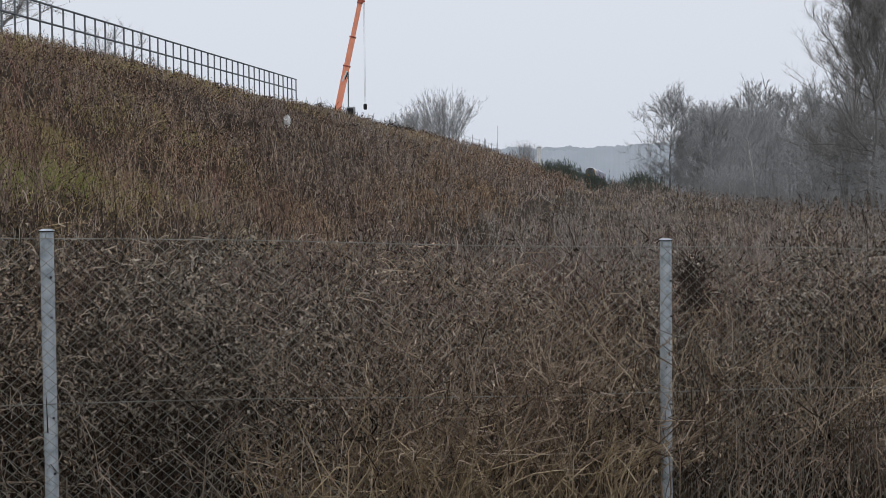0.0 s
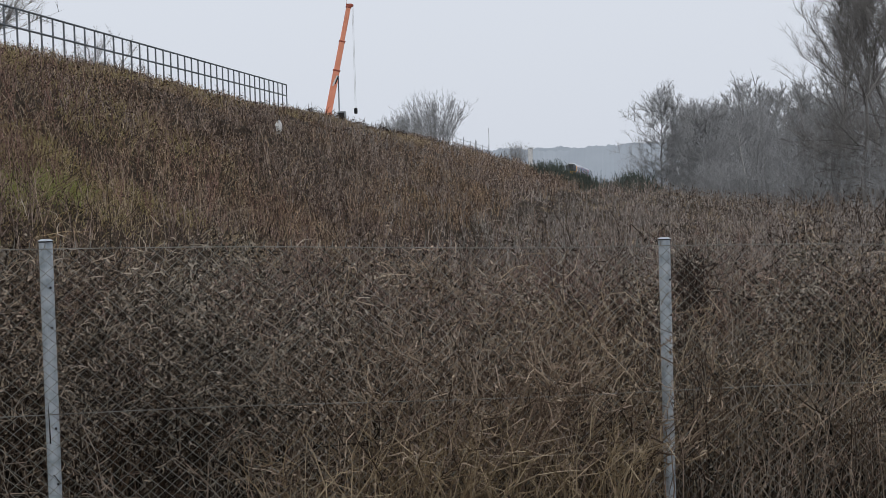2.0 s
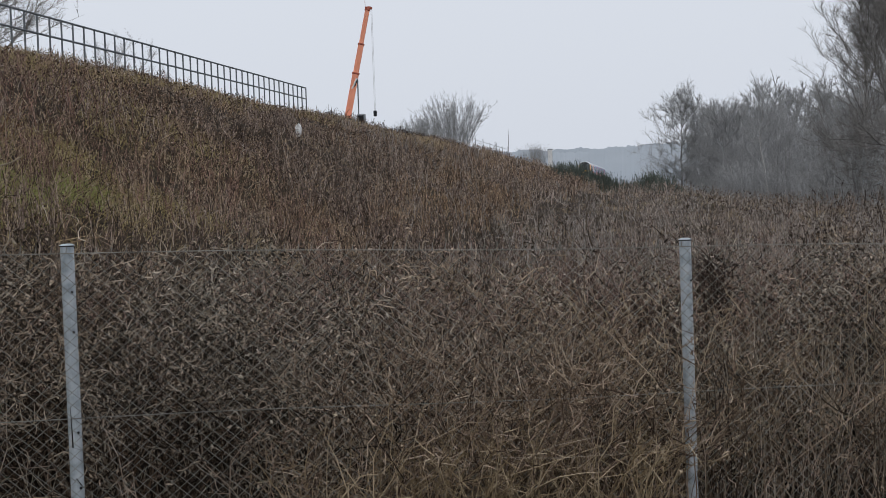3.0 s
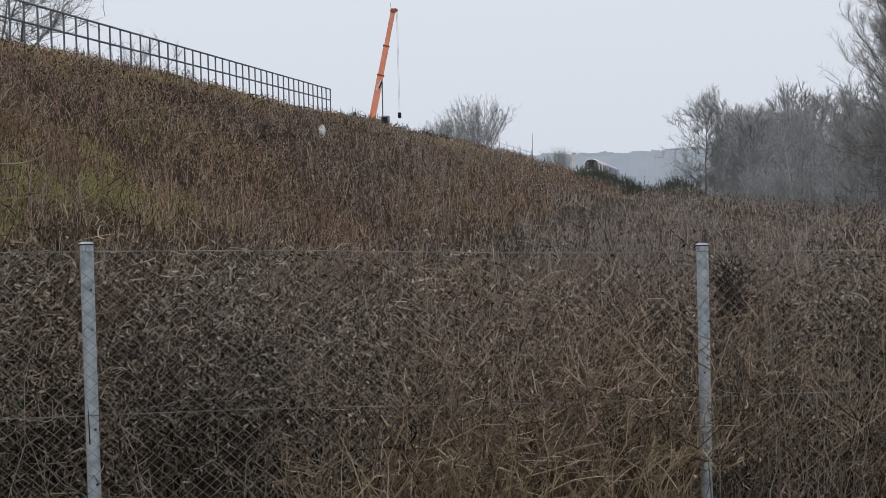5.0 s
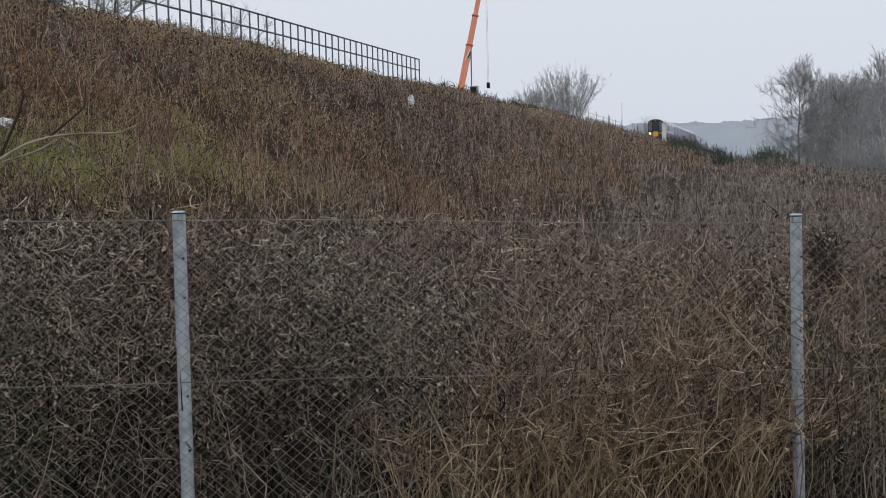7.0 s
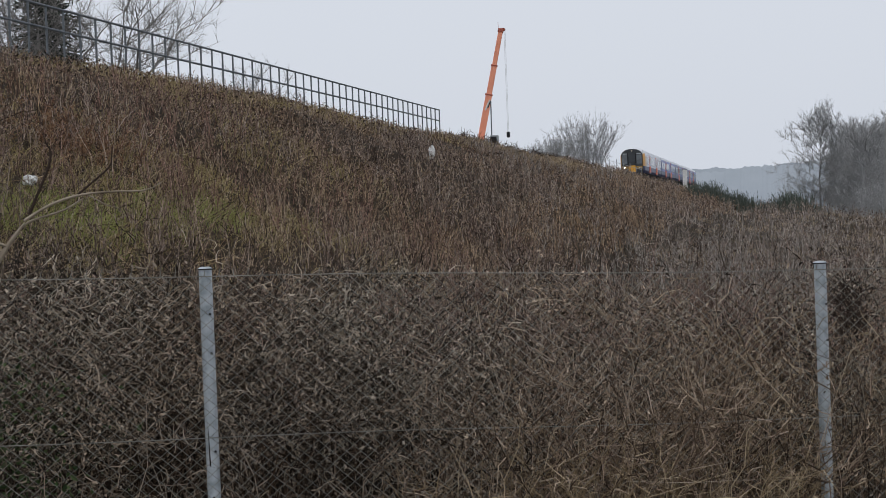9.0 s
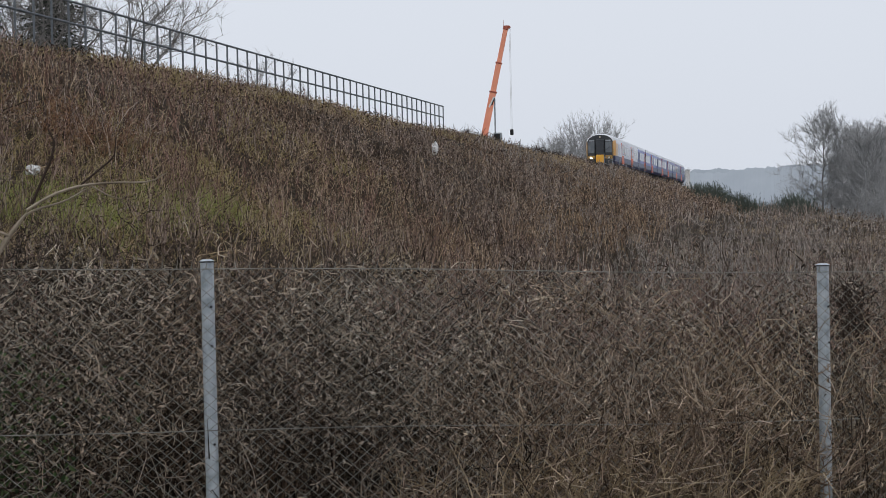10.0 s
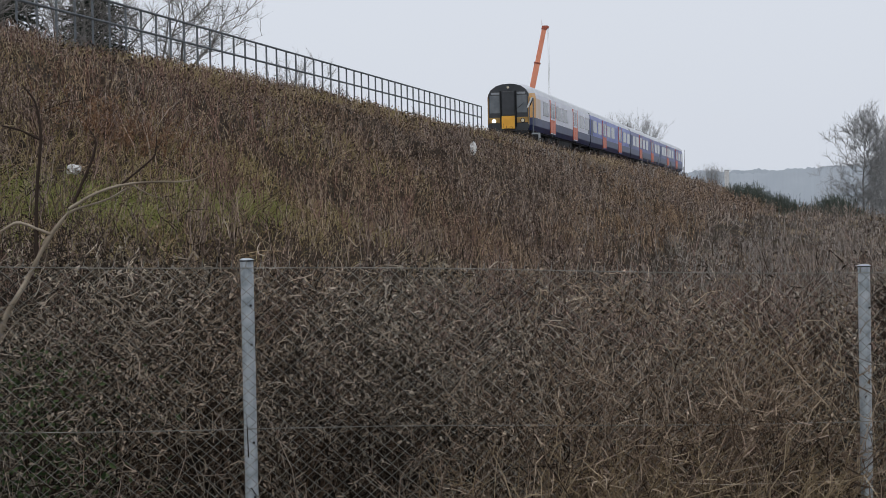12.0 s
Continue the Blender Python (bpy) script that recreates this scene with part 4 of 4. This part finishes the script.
def tree_mesh(height, spread, limbs, subs, twigs, r0, lo=0.18, multi=1, up=0.5, twig_r=0.008, lean=0.12):
    base = np.zeros((multi, 3))
    if multi > 1:
        base[:, :2] = rng.normal(size=(multi, 2)) * 0.25
    trunk = stems(base, np.full(multi, height) * rng.uniform(0.75, 1.0, multi), lean, lean * 0.8, 8, 0.012)
    l1 = boughs(trunk, limbs, spread, lo, up)
    l2 = side_twigs(l1, subs, np.full(len(l1) * subs, spread * 0.40), 4, up=0.42, lo=0.2, wiggle=0.14, follow=1.1)
    l3 = side_twigs(l2, twigs, np.full(len(l2) * twigs, spread * 0.20), 2, up=0.30, lo=0.1, wiggle=0.1, follow=0.9)
    wood = tubes(trunk, np.linspace(1, 0.12, 8)[None] * r0 * np.ones((multi, 1)), 7)
    crown = join([tubes(l1, np.linspace(1, 0.2, 6)[None] * r0 * 0.27 * np.ones((len(l1), 1)), 4),
                  tubes(l2, np.linspace(1, 0.4, 4)[None] * twig_r * 2.0 * np.ones((len(l2), 1))),
                  tubes(l3, np.linspace(1, 0.5, 2)[None] * twig_r * np.ones((len(l3), 1)))])
    return wood, crown


def tree(name, at, label, category, mats, group="", **kw):
    wood, crown = tree_mesh(**kw)
    ob = thing(name, (at[0], at[1], float(land(at[0], at[1])) - 0.1), label, category, group)
    mesh_from("trunk", *wood, mats[0], ob)
    mesh_from("crown", *crown, mats[1], ob)
    return ob


def far_wood():
    """The depth of the wood behind its edge: many leafless crowns run together in painted grey haze."""
    r = random.Random(11)
    sets = []
    for i in range(54):
        a = 1.3 + 8.2 * i / 53 + r.uniform(-0.15, 0.15)
        d = r.uniform(165, 235)
        rise = 0.0685 - 0.006 * math.exp(-((a - 3.0) / 0.45) ** 2) + 0.010 * float(smooth(3.2, 4.6, a))
        x, y = d * math.sin(radians(a)), d * math.cos(radians(a))
        z = float(land(x, y))
        wood, crown = tree_mesh(height=(1.75 + d * rise - z) * r.uniform(0.80, 0.88), spread=r.uniform(4.0, 5.2), limbs=24, subs=6, twigs=9, r0=0.16, up=0.85, lo=0.05, twig_r=0.024)
        for v, f in (wood, crown):
            sets.append((v + np.array([x, y, z]), f))
    stuff("far_wood", sets, M_TWIG, "leafless woodland, its haze painted as pale grey", "woodland")


def woods():
    far_wood()
    label = "leafless grey woodland tree at the field edge"
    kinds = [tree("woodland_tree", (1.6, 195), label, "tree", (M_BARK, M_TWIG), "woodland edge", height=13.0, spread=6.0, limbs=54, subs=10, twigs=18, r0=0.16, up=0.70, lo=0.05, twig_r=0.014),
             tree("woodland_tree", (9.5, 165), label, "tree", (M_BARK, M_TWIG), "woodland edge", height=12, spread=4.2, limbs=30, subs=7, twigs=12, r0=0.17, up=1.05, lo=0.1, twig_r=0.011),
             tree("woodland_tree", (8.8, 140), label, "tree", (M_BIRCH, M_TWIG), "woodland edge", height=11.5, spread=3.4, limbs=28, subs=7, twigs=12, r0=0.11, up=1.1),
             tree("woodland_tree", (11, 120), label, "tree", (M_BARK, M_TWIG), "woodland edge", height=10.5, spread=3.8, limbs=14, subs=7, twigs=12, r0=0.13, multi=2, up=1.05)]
    r = random.Random(3)
    for y in range(90, 240, 8):
        for row in range(2):
            x = 12.0 - 0.05 * (y - 80) + row * 3.2 + r.uniform(-1.2, 1.2)
            yy = y + r.uniform(-2, 2)
            m = pose(x, yy, float(land(x, yy)) - 0.1, 0, 0, r.uniform(0, 360)) @ Matrix.Scale(r.uniform(0.85, 1.05) * (8.4 + 4.4 * float(smooth(140, 205, yy))) / 13.5, 4)
            copy_thing(kinds[r.choice((0, 1, 1, 2, 3, 3) if yy > 165 else (1, 1, 2, 3, 3))], m)
    under = tree("understory_shrub", (7.0, 130), "leafless grey undergrowth at the wood's edge", "shrub", (M_TWIG, M_TWIG), "wood edge shrubs", height=3.0, spread=1.5, limbs=6, subs=5, twigs=8, r0=0.03, multi=4, lean=0.6, up=1.0, lo=0.05, twig_r=0.007)
    for y in range(70, 230, 4):
        x = 9.6 - 0.05 * (y - 80) + r.uniform(-0.8, 1.6) + (3 if y < 88 else 0)
        copy_thing(under, pose(x, y, float(land(x, y)) - 0.05, 0, 0, r.uniform(0, 360)) @ Matrix.Scale(r.uniform(0.8, 1.3), 4))
    big = tree("oak_tree", (11.2, 80), "tall bare broad-crowned tree beside the field", "tree", (M_BARKTWIG, M_BARKTWIG), height=14.5, spread=5.0, limbs=34, subs=11, twigs=15, r0=0.13, twig_r=0.007, up=1.1, lo=0.12, multi=2, lean=0.22)
    for x, y, turn, sc in ((14.8, 72, 140, 1.0), (13.6, 90, 220, 1.0), (11.6, 92, 60, 0.95)):
        copy_thing(big, pose(x, y, float(land(x, y)) - 0.1, 0, 0, turn) @ Matrix.Scale(sc, 4))
    for i in range(16):
        x, y = 12.5 + 3.0 * (i % 4) + r.uniform(-1, 1), 78 + 11 * (i // 4) + r.uniform(-3, 3)
        copy_thing(under, pose(x, y, float(land(x, y)) - 0.05, 0, 0, r.uniform(0, 360)) @ Matrix.Scale(r.uniform(0.9, 1.4), 4))


M_BARKTWIG = material("brown_grey_twigs", [(0.15, 0.142, 0.135), (0.27, 0.258, 0.245)], 0.9, scale=0.5, island=0.5)
rng = np.random.default_rng(21)
woods()


def shrubs():
    a = thing("bare_shrub", (-29.6, 208, float(land(-29.6, 208)) - 0.1), "large leafless many-stemmed shrub behind the railway", "shrub", "bare shrubs")
    n = 130
    main = stems(rng.normal(size=(n, 3)) * (0.5, 0.5, 0), rng.uniform(8.2, 10.4, n), 0.72, 0.08, 7, 0.006)
    tip = main[:, -1] - main[:, 0]
    main = main[:, :1] + (main - main[:, :1]) * (tip[:, 2] / np.linalg.norm(tip, axis=1))[:, None, None]
    sub = side_twigs(main, 9, np.full(n * 9, 1.6), 3, up=0.3, lo=0.35, wiggle=0.10, follow=1.7)
    fine = side_twigs(sub, 6, np.full(len(sub) * 6, 0.8), 2, up=0.3, lo=0.2, follow=1.2)
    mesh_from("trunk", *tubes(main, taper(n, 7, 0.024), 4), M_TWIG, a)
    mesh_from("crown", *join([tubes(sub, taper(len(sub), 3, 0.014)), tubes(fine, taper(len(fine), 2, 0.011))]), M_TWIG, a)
    for x, y, s in ((-34.3, 212, 0.66), (-36.8, 214, 0.56), (-22, 250, 0.55)):
        copy_thing(a, pose(x, y, float(land(x, y)) - 0.1, 0, 0, x * 31) @ Matrix.Scale(s, 4))
    # thicket and conifer behind the railing
    b = tree("bare_thorn_tree", (-22.8, 47.5), "dark leafless thorn tree behind the railing", "tree", (M_BARKTWIG, M_BARKTWIG), "trackside trees", height=5.4, spread=3.2, limbs=12, subs=7, twigs=8, r0=0.06, multi=4, lean=0.6, up=0.75, twig_r=0.0055)
    for x, y, s in ((-24, 44.5, 1.0), (-23.4, 41.5, 0.9), (-24.5, 37, 1.1), (-22.3, 57.5, 0.5), (-22.2, 61, 0.38), (-22.2, 66, 0.34), (-22.2, 73, 0.3)):
        copy_thing(b, pose(x, y, float(land(x, y)) - 0.1, 0, 0, x * 57 + y * 9) @ Matrix.Scale(s, 4))
    for x, y in ((-25.0, 46.5), (-26.0, 42.5), (-27.0, 39.0)):
        z = float(land(x, y)) - 0.1
        ob = thing("conifer_tree", (x, y, z), "dark green conifer behind the railing", "tree", "conifers")
        bm = bmesh.new()
        rod(bm, (0, 0, 0), (0, 0, 7.5), 0.14, 0.02)
        part("trunk", bm, M_BARK, ob)
        n = 600
        h = rng.uniform(0.5, 7.6, n)
        start = np.column_stack([np.zeros(n), np.zeros(n), h])
        az, ln = rng.uniform(0, 2 * math.pi, n), 0.25 + 1.9 * (1 - h / 7.9) * rng.uniform(0.6, 1, n)
        s = np.linspace(0, 1, 4)[None]
        fr = np.stack([ln[:, None] * np.cos(az)[:, None] * s, ln[:, None] * np.sin(az)[:, None] * s, h[:, None] - 0.25 * ln[:, None] * s], axis=2)
        need = side_twigs(fr, 7, np.full(n * 7, 0.40), 3, up=0.0, lo=0.1)
        v, f = join([tubes(fr, np.full((n, 4), 0.02)), tubes(need, np.full((n * 7, 3), 0.03))])
        mesh_from("crown", v, f, M_CONIFER, ob)


shrubs()


def gorse():
    r = random.Random(5)
    proto = None
    # bushes at x -5.9 to -4.6 enlarged to veil the distant train like haze
    for x, y, s in [(-8.9, 121, 0.8), (-8.3, 119, 1.0), (-7.7, 122, 1.1), (-7.1, 120, 1.05), (-6.6, 121, 0.9), (-5.9, 122, 0.95), (-5.2, 122, 0.98), (-4.6, 123, 0.8), (-3.5, 121, 0.7), (-2.6, 119, 0.65), (-1.7, 120, 1.0), (-1.1, 122, 1.1), (-0.4, 121, 0.9), (0.6, 124, 0.6)]:
        z = float(land(x, y)) - 0.1
        if proto is None:
            proto = thing("gorse_bush", (x, y, z), "dark green spiky gorse bush in the field", "bush", "gorse bushes")
            b = np.column_stack([rng.normal(size=(240, 2)) * 0.55, np.zeros(240)])
            st = stems(b, rng.uniform(0.6, 2.3, 240), 0.22, 0.12, 4)
            tw = side_twigs(st, 5, np.full(240 * 5, 0.36), 3, up=1.8, lo=0.2)
            v, f = join([tubes(st, np.full((240, 4), 0.020)), tubes(tw, np.full((len(tw), 3), 0.016))])
            mesh_from("foliage", v, f, M_GORSE, proto)
            proto.matrix_basis = pose(x, y, z) @ Matrix.Scale(0.8 * s, 4)
        else:
            o = copy_thing(proto, pose(0, 0, 0))
            o.matrix_basis = pose(x, y, z, 0, 0, r.uniform(0, 360)) @ Matrix.Scale(0.8 * s, 4)


gorse()


def far_hills():
    for k, (y, h, x0, x1) in enumerate(((700, 21.5, -420, 520), (1100, 33, -700, 800))):
        xs = np.arange(x0, x1, 1.2)
        t = h + 0.7 * np.sin(xs * 0.031 + k) + 0.6 * np.sin(xs * 0.093 + 2) + 0.5 * np.sin(xs * 0.31 + np.sin(xs * 0.07) * 3) + 0.35 * np.abs(np.sin(xs * 0.53 + 1)) + rng.normal(0, 0.35, len(xs))
        f, b = np.column_stack([xs, np.full_like(xs, y), np.full_like(xs, -2)]), None
        v = np.concatenate([f, np.column_stack([xs, np.full_like(xs, y + 6), t]), np.column_stack([xs, np.full_like(xs, y + 40), t - 1]), np.column_stack([xs, np.full_like(xs, y + 60), np.full_like(xs, -2)])])
        n = len(xs)
        i = np.arange(n - 1)
        faces = np.concatenate([np.stack([i + j * n, i + 1 + j * n, i + 1 + (j + 1) * n, i + (j + 1) * n], axis=1) for j in range(3)])
        tagged(mesh_from("backdrop_hill", v, faces, M_FAR), "distant wooded ridge, haze painted into its glow", "hill", kind="structure")


far_hills()


# ---- small things on the bank ----
def scrap(name, at, size, label, cat, mat=None):
    bm = bmesh.new()
    bmesh.ops.create_icosphere(bm, subdivisions=3, radius=1)
    for v in bm.verts:
        d = noise.noise_vector(v.co * 1.7 + Vector(at)) * 0.55
        v.co = Vector(((v.co.x + d.x) * size[0], (v.co.y + d.y) * size[1], (v.co.z + d.z) * size[2]))
    ob = part(name, bm, mat or M_SCRAP)
    ob.location = at
    return tagged(ob, label, cat)


def on_bank(x, y, up=0.0):
    return (x, y, float(land(x, y)) + up)


scrap("plastic_bag", on_bank(-8.92, 16.0, 0.30), (0.085, 0.07, 0.06), "crumpled white plastic bag caught in weeds", "litter")
scrap("plastic_sheet", on_bank(-11.35, 45.4, 0.36), (0.10, 0.07, 0.18), "torn white plastic sheet on the bank", "litter")


def sapling():
    """A bare young tree leaning out of the thicket just behind the wire."""
    x, y = -4.0, 6.0
    ob = thing("bare_sapling", (x, y, 0), "bare young tree with thin curving branches", "tree")
    def limb(name, pts, r0, r1, parent, label="", mat=None):
        p = np.array(pts, float)
        s = np.linspace(0, len(p) - 1, 14)
        i = np.minimum(s.astype(int), len(p) - 2)
        q = p[i] + (p[i + 1] - p[i]) * (s - i)[:, None]
        q[1:-1] = (q[:-2] + 2 * q[1:-1] + q[2:]) / 4
        v, f = tubes(q[None], np.linspace(1.45 * r0, 1.45 * r1, 14)[None], 6)
        return mesh_from(name, v, f, mat or M_SAP, parent, label, smooth=True)
    limb("trunk", [(0.0, 0, -0.1), (0.10, 0.04, 0.9), (0.19, 0.11, 1.35), (0.28, 0.15, 1.48), (0.36, 0.19, 1.67), (0.48, 0.25, 1.85)], 0.011, 0.006, ob)
    limb("branch", [(0.47, 0.24, 1.84), (0.57, 0.29, 1.91), (0.69, 0.35, 1.953), (0.84, 0.42, 1.963), (0.98, 0.49, 1.956), (1.05, 0.53, 2.01)], 0.0060, 0.0025, ob)
    limb("branch", [(0.69, 0.35, 1.953), (0.83, 0.42, 2.08), (0.84, 0.42, 2.184)], 0.0042, 0.002, ob, "dark side branch", M_DARKSTEM)
    limb("branch", [(0.49, 0.25, 1.867), (0.575, 0.29, 2.076), (0.59, 0.30, 2.155), (0.56, 0.29, 2.213)], 0.0052, 0.0025, ob, "dark side branch", M_DARKSTEM)
    limb("branch", [(0.33, 0.18, 1.60), (0.34, 0.18, 1.948), (0.37, 0.19, 2.17), (0.35, 0.185, 2.34), (0.285, 0.15, 2.43)], 0.0065, 0.003, ob, "dark upright branch", M_DARKSTEM)
    limb("branch", [(0.37, 0.19, 2.16), (0.28, 0.15, 2.21), (0.2, 0.11, 2.232)], 0.0045, 0.002, ob, "dark side branch", M_DARKSTEM)
    limb("branch", [(0.72, 0.37, 1.955), (0.80, 0.41, 1.90), (0.86, 0.44, 1.88)], 0.003, 0.0015, ob)
    limb("branch", [(0.40, 0.21, 1.72), (0.26, 0.14, 1.79), (0.19, 0.1, 1.737), (0.02, 0.02, 1.66)], 0.0065, 0.003, ob)
    limb("branch", [(0.36, 0.19, 1.68), (0.46, 0.25, 1.83), (0.62, 0.34, 1.88), (0.70, 0.40, 1.94)], 0.005, 0.0025, ob)


# pale bark tone includes the light falling on the limbs from above
M_SAP = material("upper_lit_young_bark", [(0.19, 0.155, 0.115), (0.40, 0.34, 0.265)], 0.7, scale=9)
sapling()


def stake(x, y, h, r=0.024):
    bm = bmesh.new()
    rod(bm, (0, 0, -0.3), (0.03, 0, h), r, r * 0.8, sides=8)
    ob = part("wooden_stake", bm, M_DARKSTEM)
    ob.location = on_bank(x, y)
    tagged(ob, "thin dark wooden stake beside the railway", "stake", "lineside stakes")


for sx, sy, sh in ((-16.2, 153, 3.2), (-16.1, 140, 1.6), (-15.9, 166, 1.5), (-16.0, 181, 1.7)):
    stake(sx, sy, sh)


def relay_cabinet():
    x, y = -13.9, 178
    ob = thing("relay_cabinet", on_bank(x, y), "tall off-white lineside relay cabinet", "cabinet")
    bm = bmesh.new()
    box(bm, -0.26, 0.26, -0.2, 0.2, 0, 2.3, 0.03)
    body = part("body", bm, M_SCRAP, ob)
    bm = bmesh.new()
    box(bm, -0.30, 0.30, -0.24, 0.24, 2.3, 2.38, 0.02)
    part("lid", bm, M_CABGREY, ob, "grey overhanging lid")


relay_cabinet()


def climber():
    """A withered climber hanging on the wire beside a post."""
    at = FENCE0 + FENCE_WAY * 3.22 + FENCE_OUT * 0.01
    n = 70
    b = np.column_stack([rng.normal(0, 0.035, n), rng.normal(0, 0.03, n), rng.uniform(1.12, 1.34, n)])
    st = stems(b, rng.uniform(0.08, 0.18, n), 1.0, 1.2, 4)
    st[..., 2] = np.minimum(st[..., 2], 1.44)
    shoot = stems(np.column_stack([rng.normal(0, 0.06, 12), rng.normal(0, 0.03, 12), np.zeros(12)]), rng.uniform(1.1, 1.4, 12), 0.1, 0.08, 7)
    c = np.column_stack([rng.normal(0, 0.045, 90), rng.normal(0, 0.04, 90), rng.uniform(1.08, 1.42, 90)])
    v, f = join([tubes(st, np.full((n, 4), 0.0026)), tubes(shoot, taper(12, 7, 0.0035)), leaves(c, np.full(90, 0.018))])
    ob = mesh_from("withered_climber", v, f, M_DARKSTEM)
    ob.location = (at[0], at[1], 0)
    tagged(ob, "dark withered climber hanging on the fence", "plant")


climber()


def grey_stalks():
    n = 60
    at = fence_place(rng.uniform(3.2, 4.9, n), rng.uniform(0.05, 0.7, n), np.zeros(n))
    st = stems(at, rng.uniform(0.8, 1.5, n), 0.14, 0.12, 7, 0.015)
    tw = side_twigs(st, 6, np.full(n * 6, 0.14), 3, up=0.4, lo=0.3)
    stuff("grey_upright_stalks", [tubes(st, taper(n, 7, 0.0042)), tubes(tw, taper(len(tw), 3, 0.0024))], M_PALE, "pale grey upright stalks beside the fence post", "stalks")


grey_stalks()


def dead_shoot():
    """A pale dead shoot rising behind the wire."""
    main = stems(np.zeros((3, 3)) + rng.normal(size=(3, 3)) * (0.06, 0.03, 0), np.array([1.5, 1.35, 1.15]), 0.12, 0.12, 8)
    tw = side_twigs(main, 7, np.full(21, 0.22), 3, up=0.4, lo=0.35)
    v, f = join([tubes(main, taper(3, 8, 0.0075), 6), tubes(tw, taper(21, 3, 0.003))])
    ob = mesh_from("dead_shoot", v, f, M_PALE)
    ob.location = (-1.40, 7.80, 0)
    tagged(ob, "pale dead shoot with broken side twigs", "plant")


dead_shoot()


def ivy():
    n = 900
    s = rng.normal(-0.95, 0.22, n)
    at = fence_place(s, rng.uniform(0.04, 0.45, n), rng.uniform(0.4, 1.3, n) * rng.uniform(0.8, 1.0, n))
    tagged(mesh_from("ivy_leaves", *leaves(at, np.full(n, 0.021)), M_IVY), "dark green ivy leaves low in the thicket", "ivy", kind="stuff")


M_IVY = material("ivy_leaf", [(0.02, 0.035, 0.015), (0.05, 0.08, 0.03), (0.12, 0.16, 0.07)], 0.7, scale=3, island=0.9)
ivy()


def clod(x, y, size):
    ob = scrap("earth_clod", on_bank(x, y, 0.15), size, "brown broken clod of earth and roots on the bank", "clod", M_CLOD)
    return tagged(ob, group="earth clods")


clod(-11.2, 38.3, (0.30, 0.2, 0.26))
clod(-10.9, 39.4, (0.26, 0.2, 0.30))


# ---- what moves ----
def motions():
    rows = []
    for t, y in TRAIN_ROWS:
        rows.append((t, pose(TRACK_X, y, rail_z(y), -0.275, 0, 0)))
    walk(train, rows)


TRAIN_ROWS = [(0.0, 437.0), (3.0, 348.0), (6.5, 245.5), (9.0, 171.3), (10.0, 142.0), (11.0, 113.9), (12.0, 86.0)]
motions()
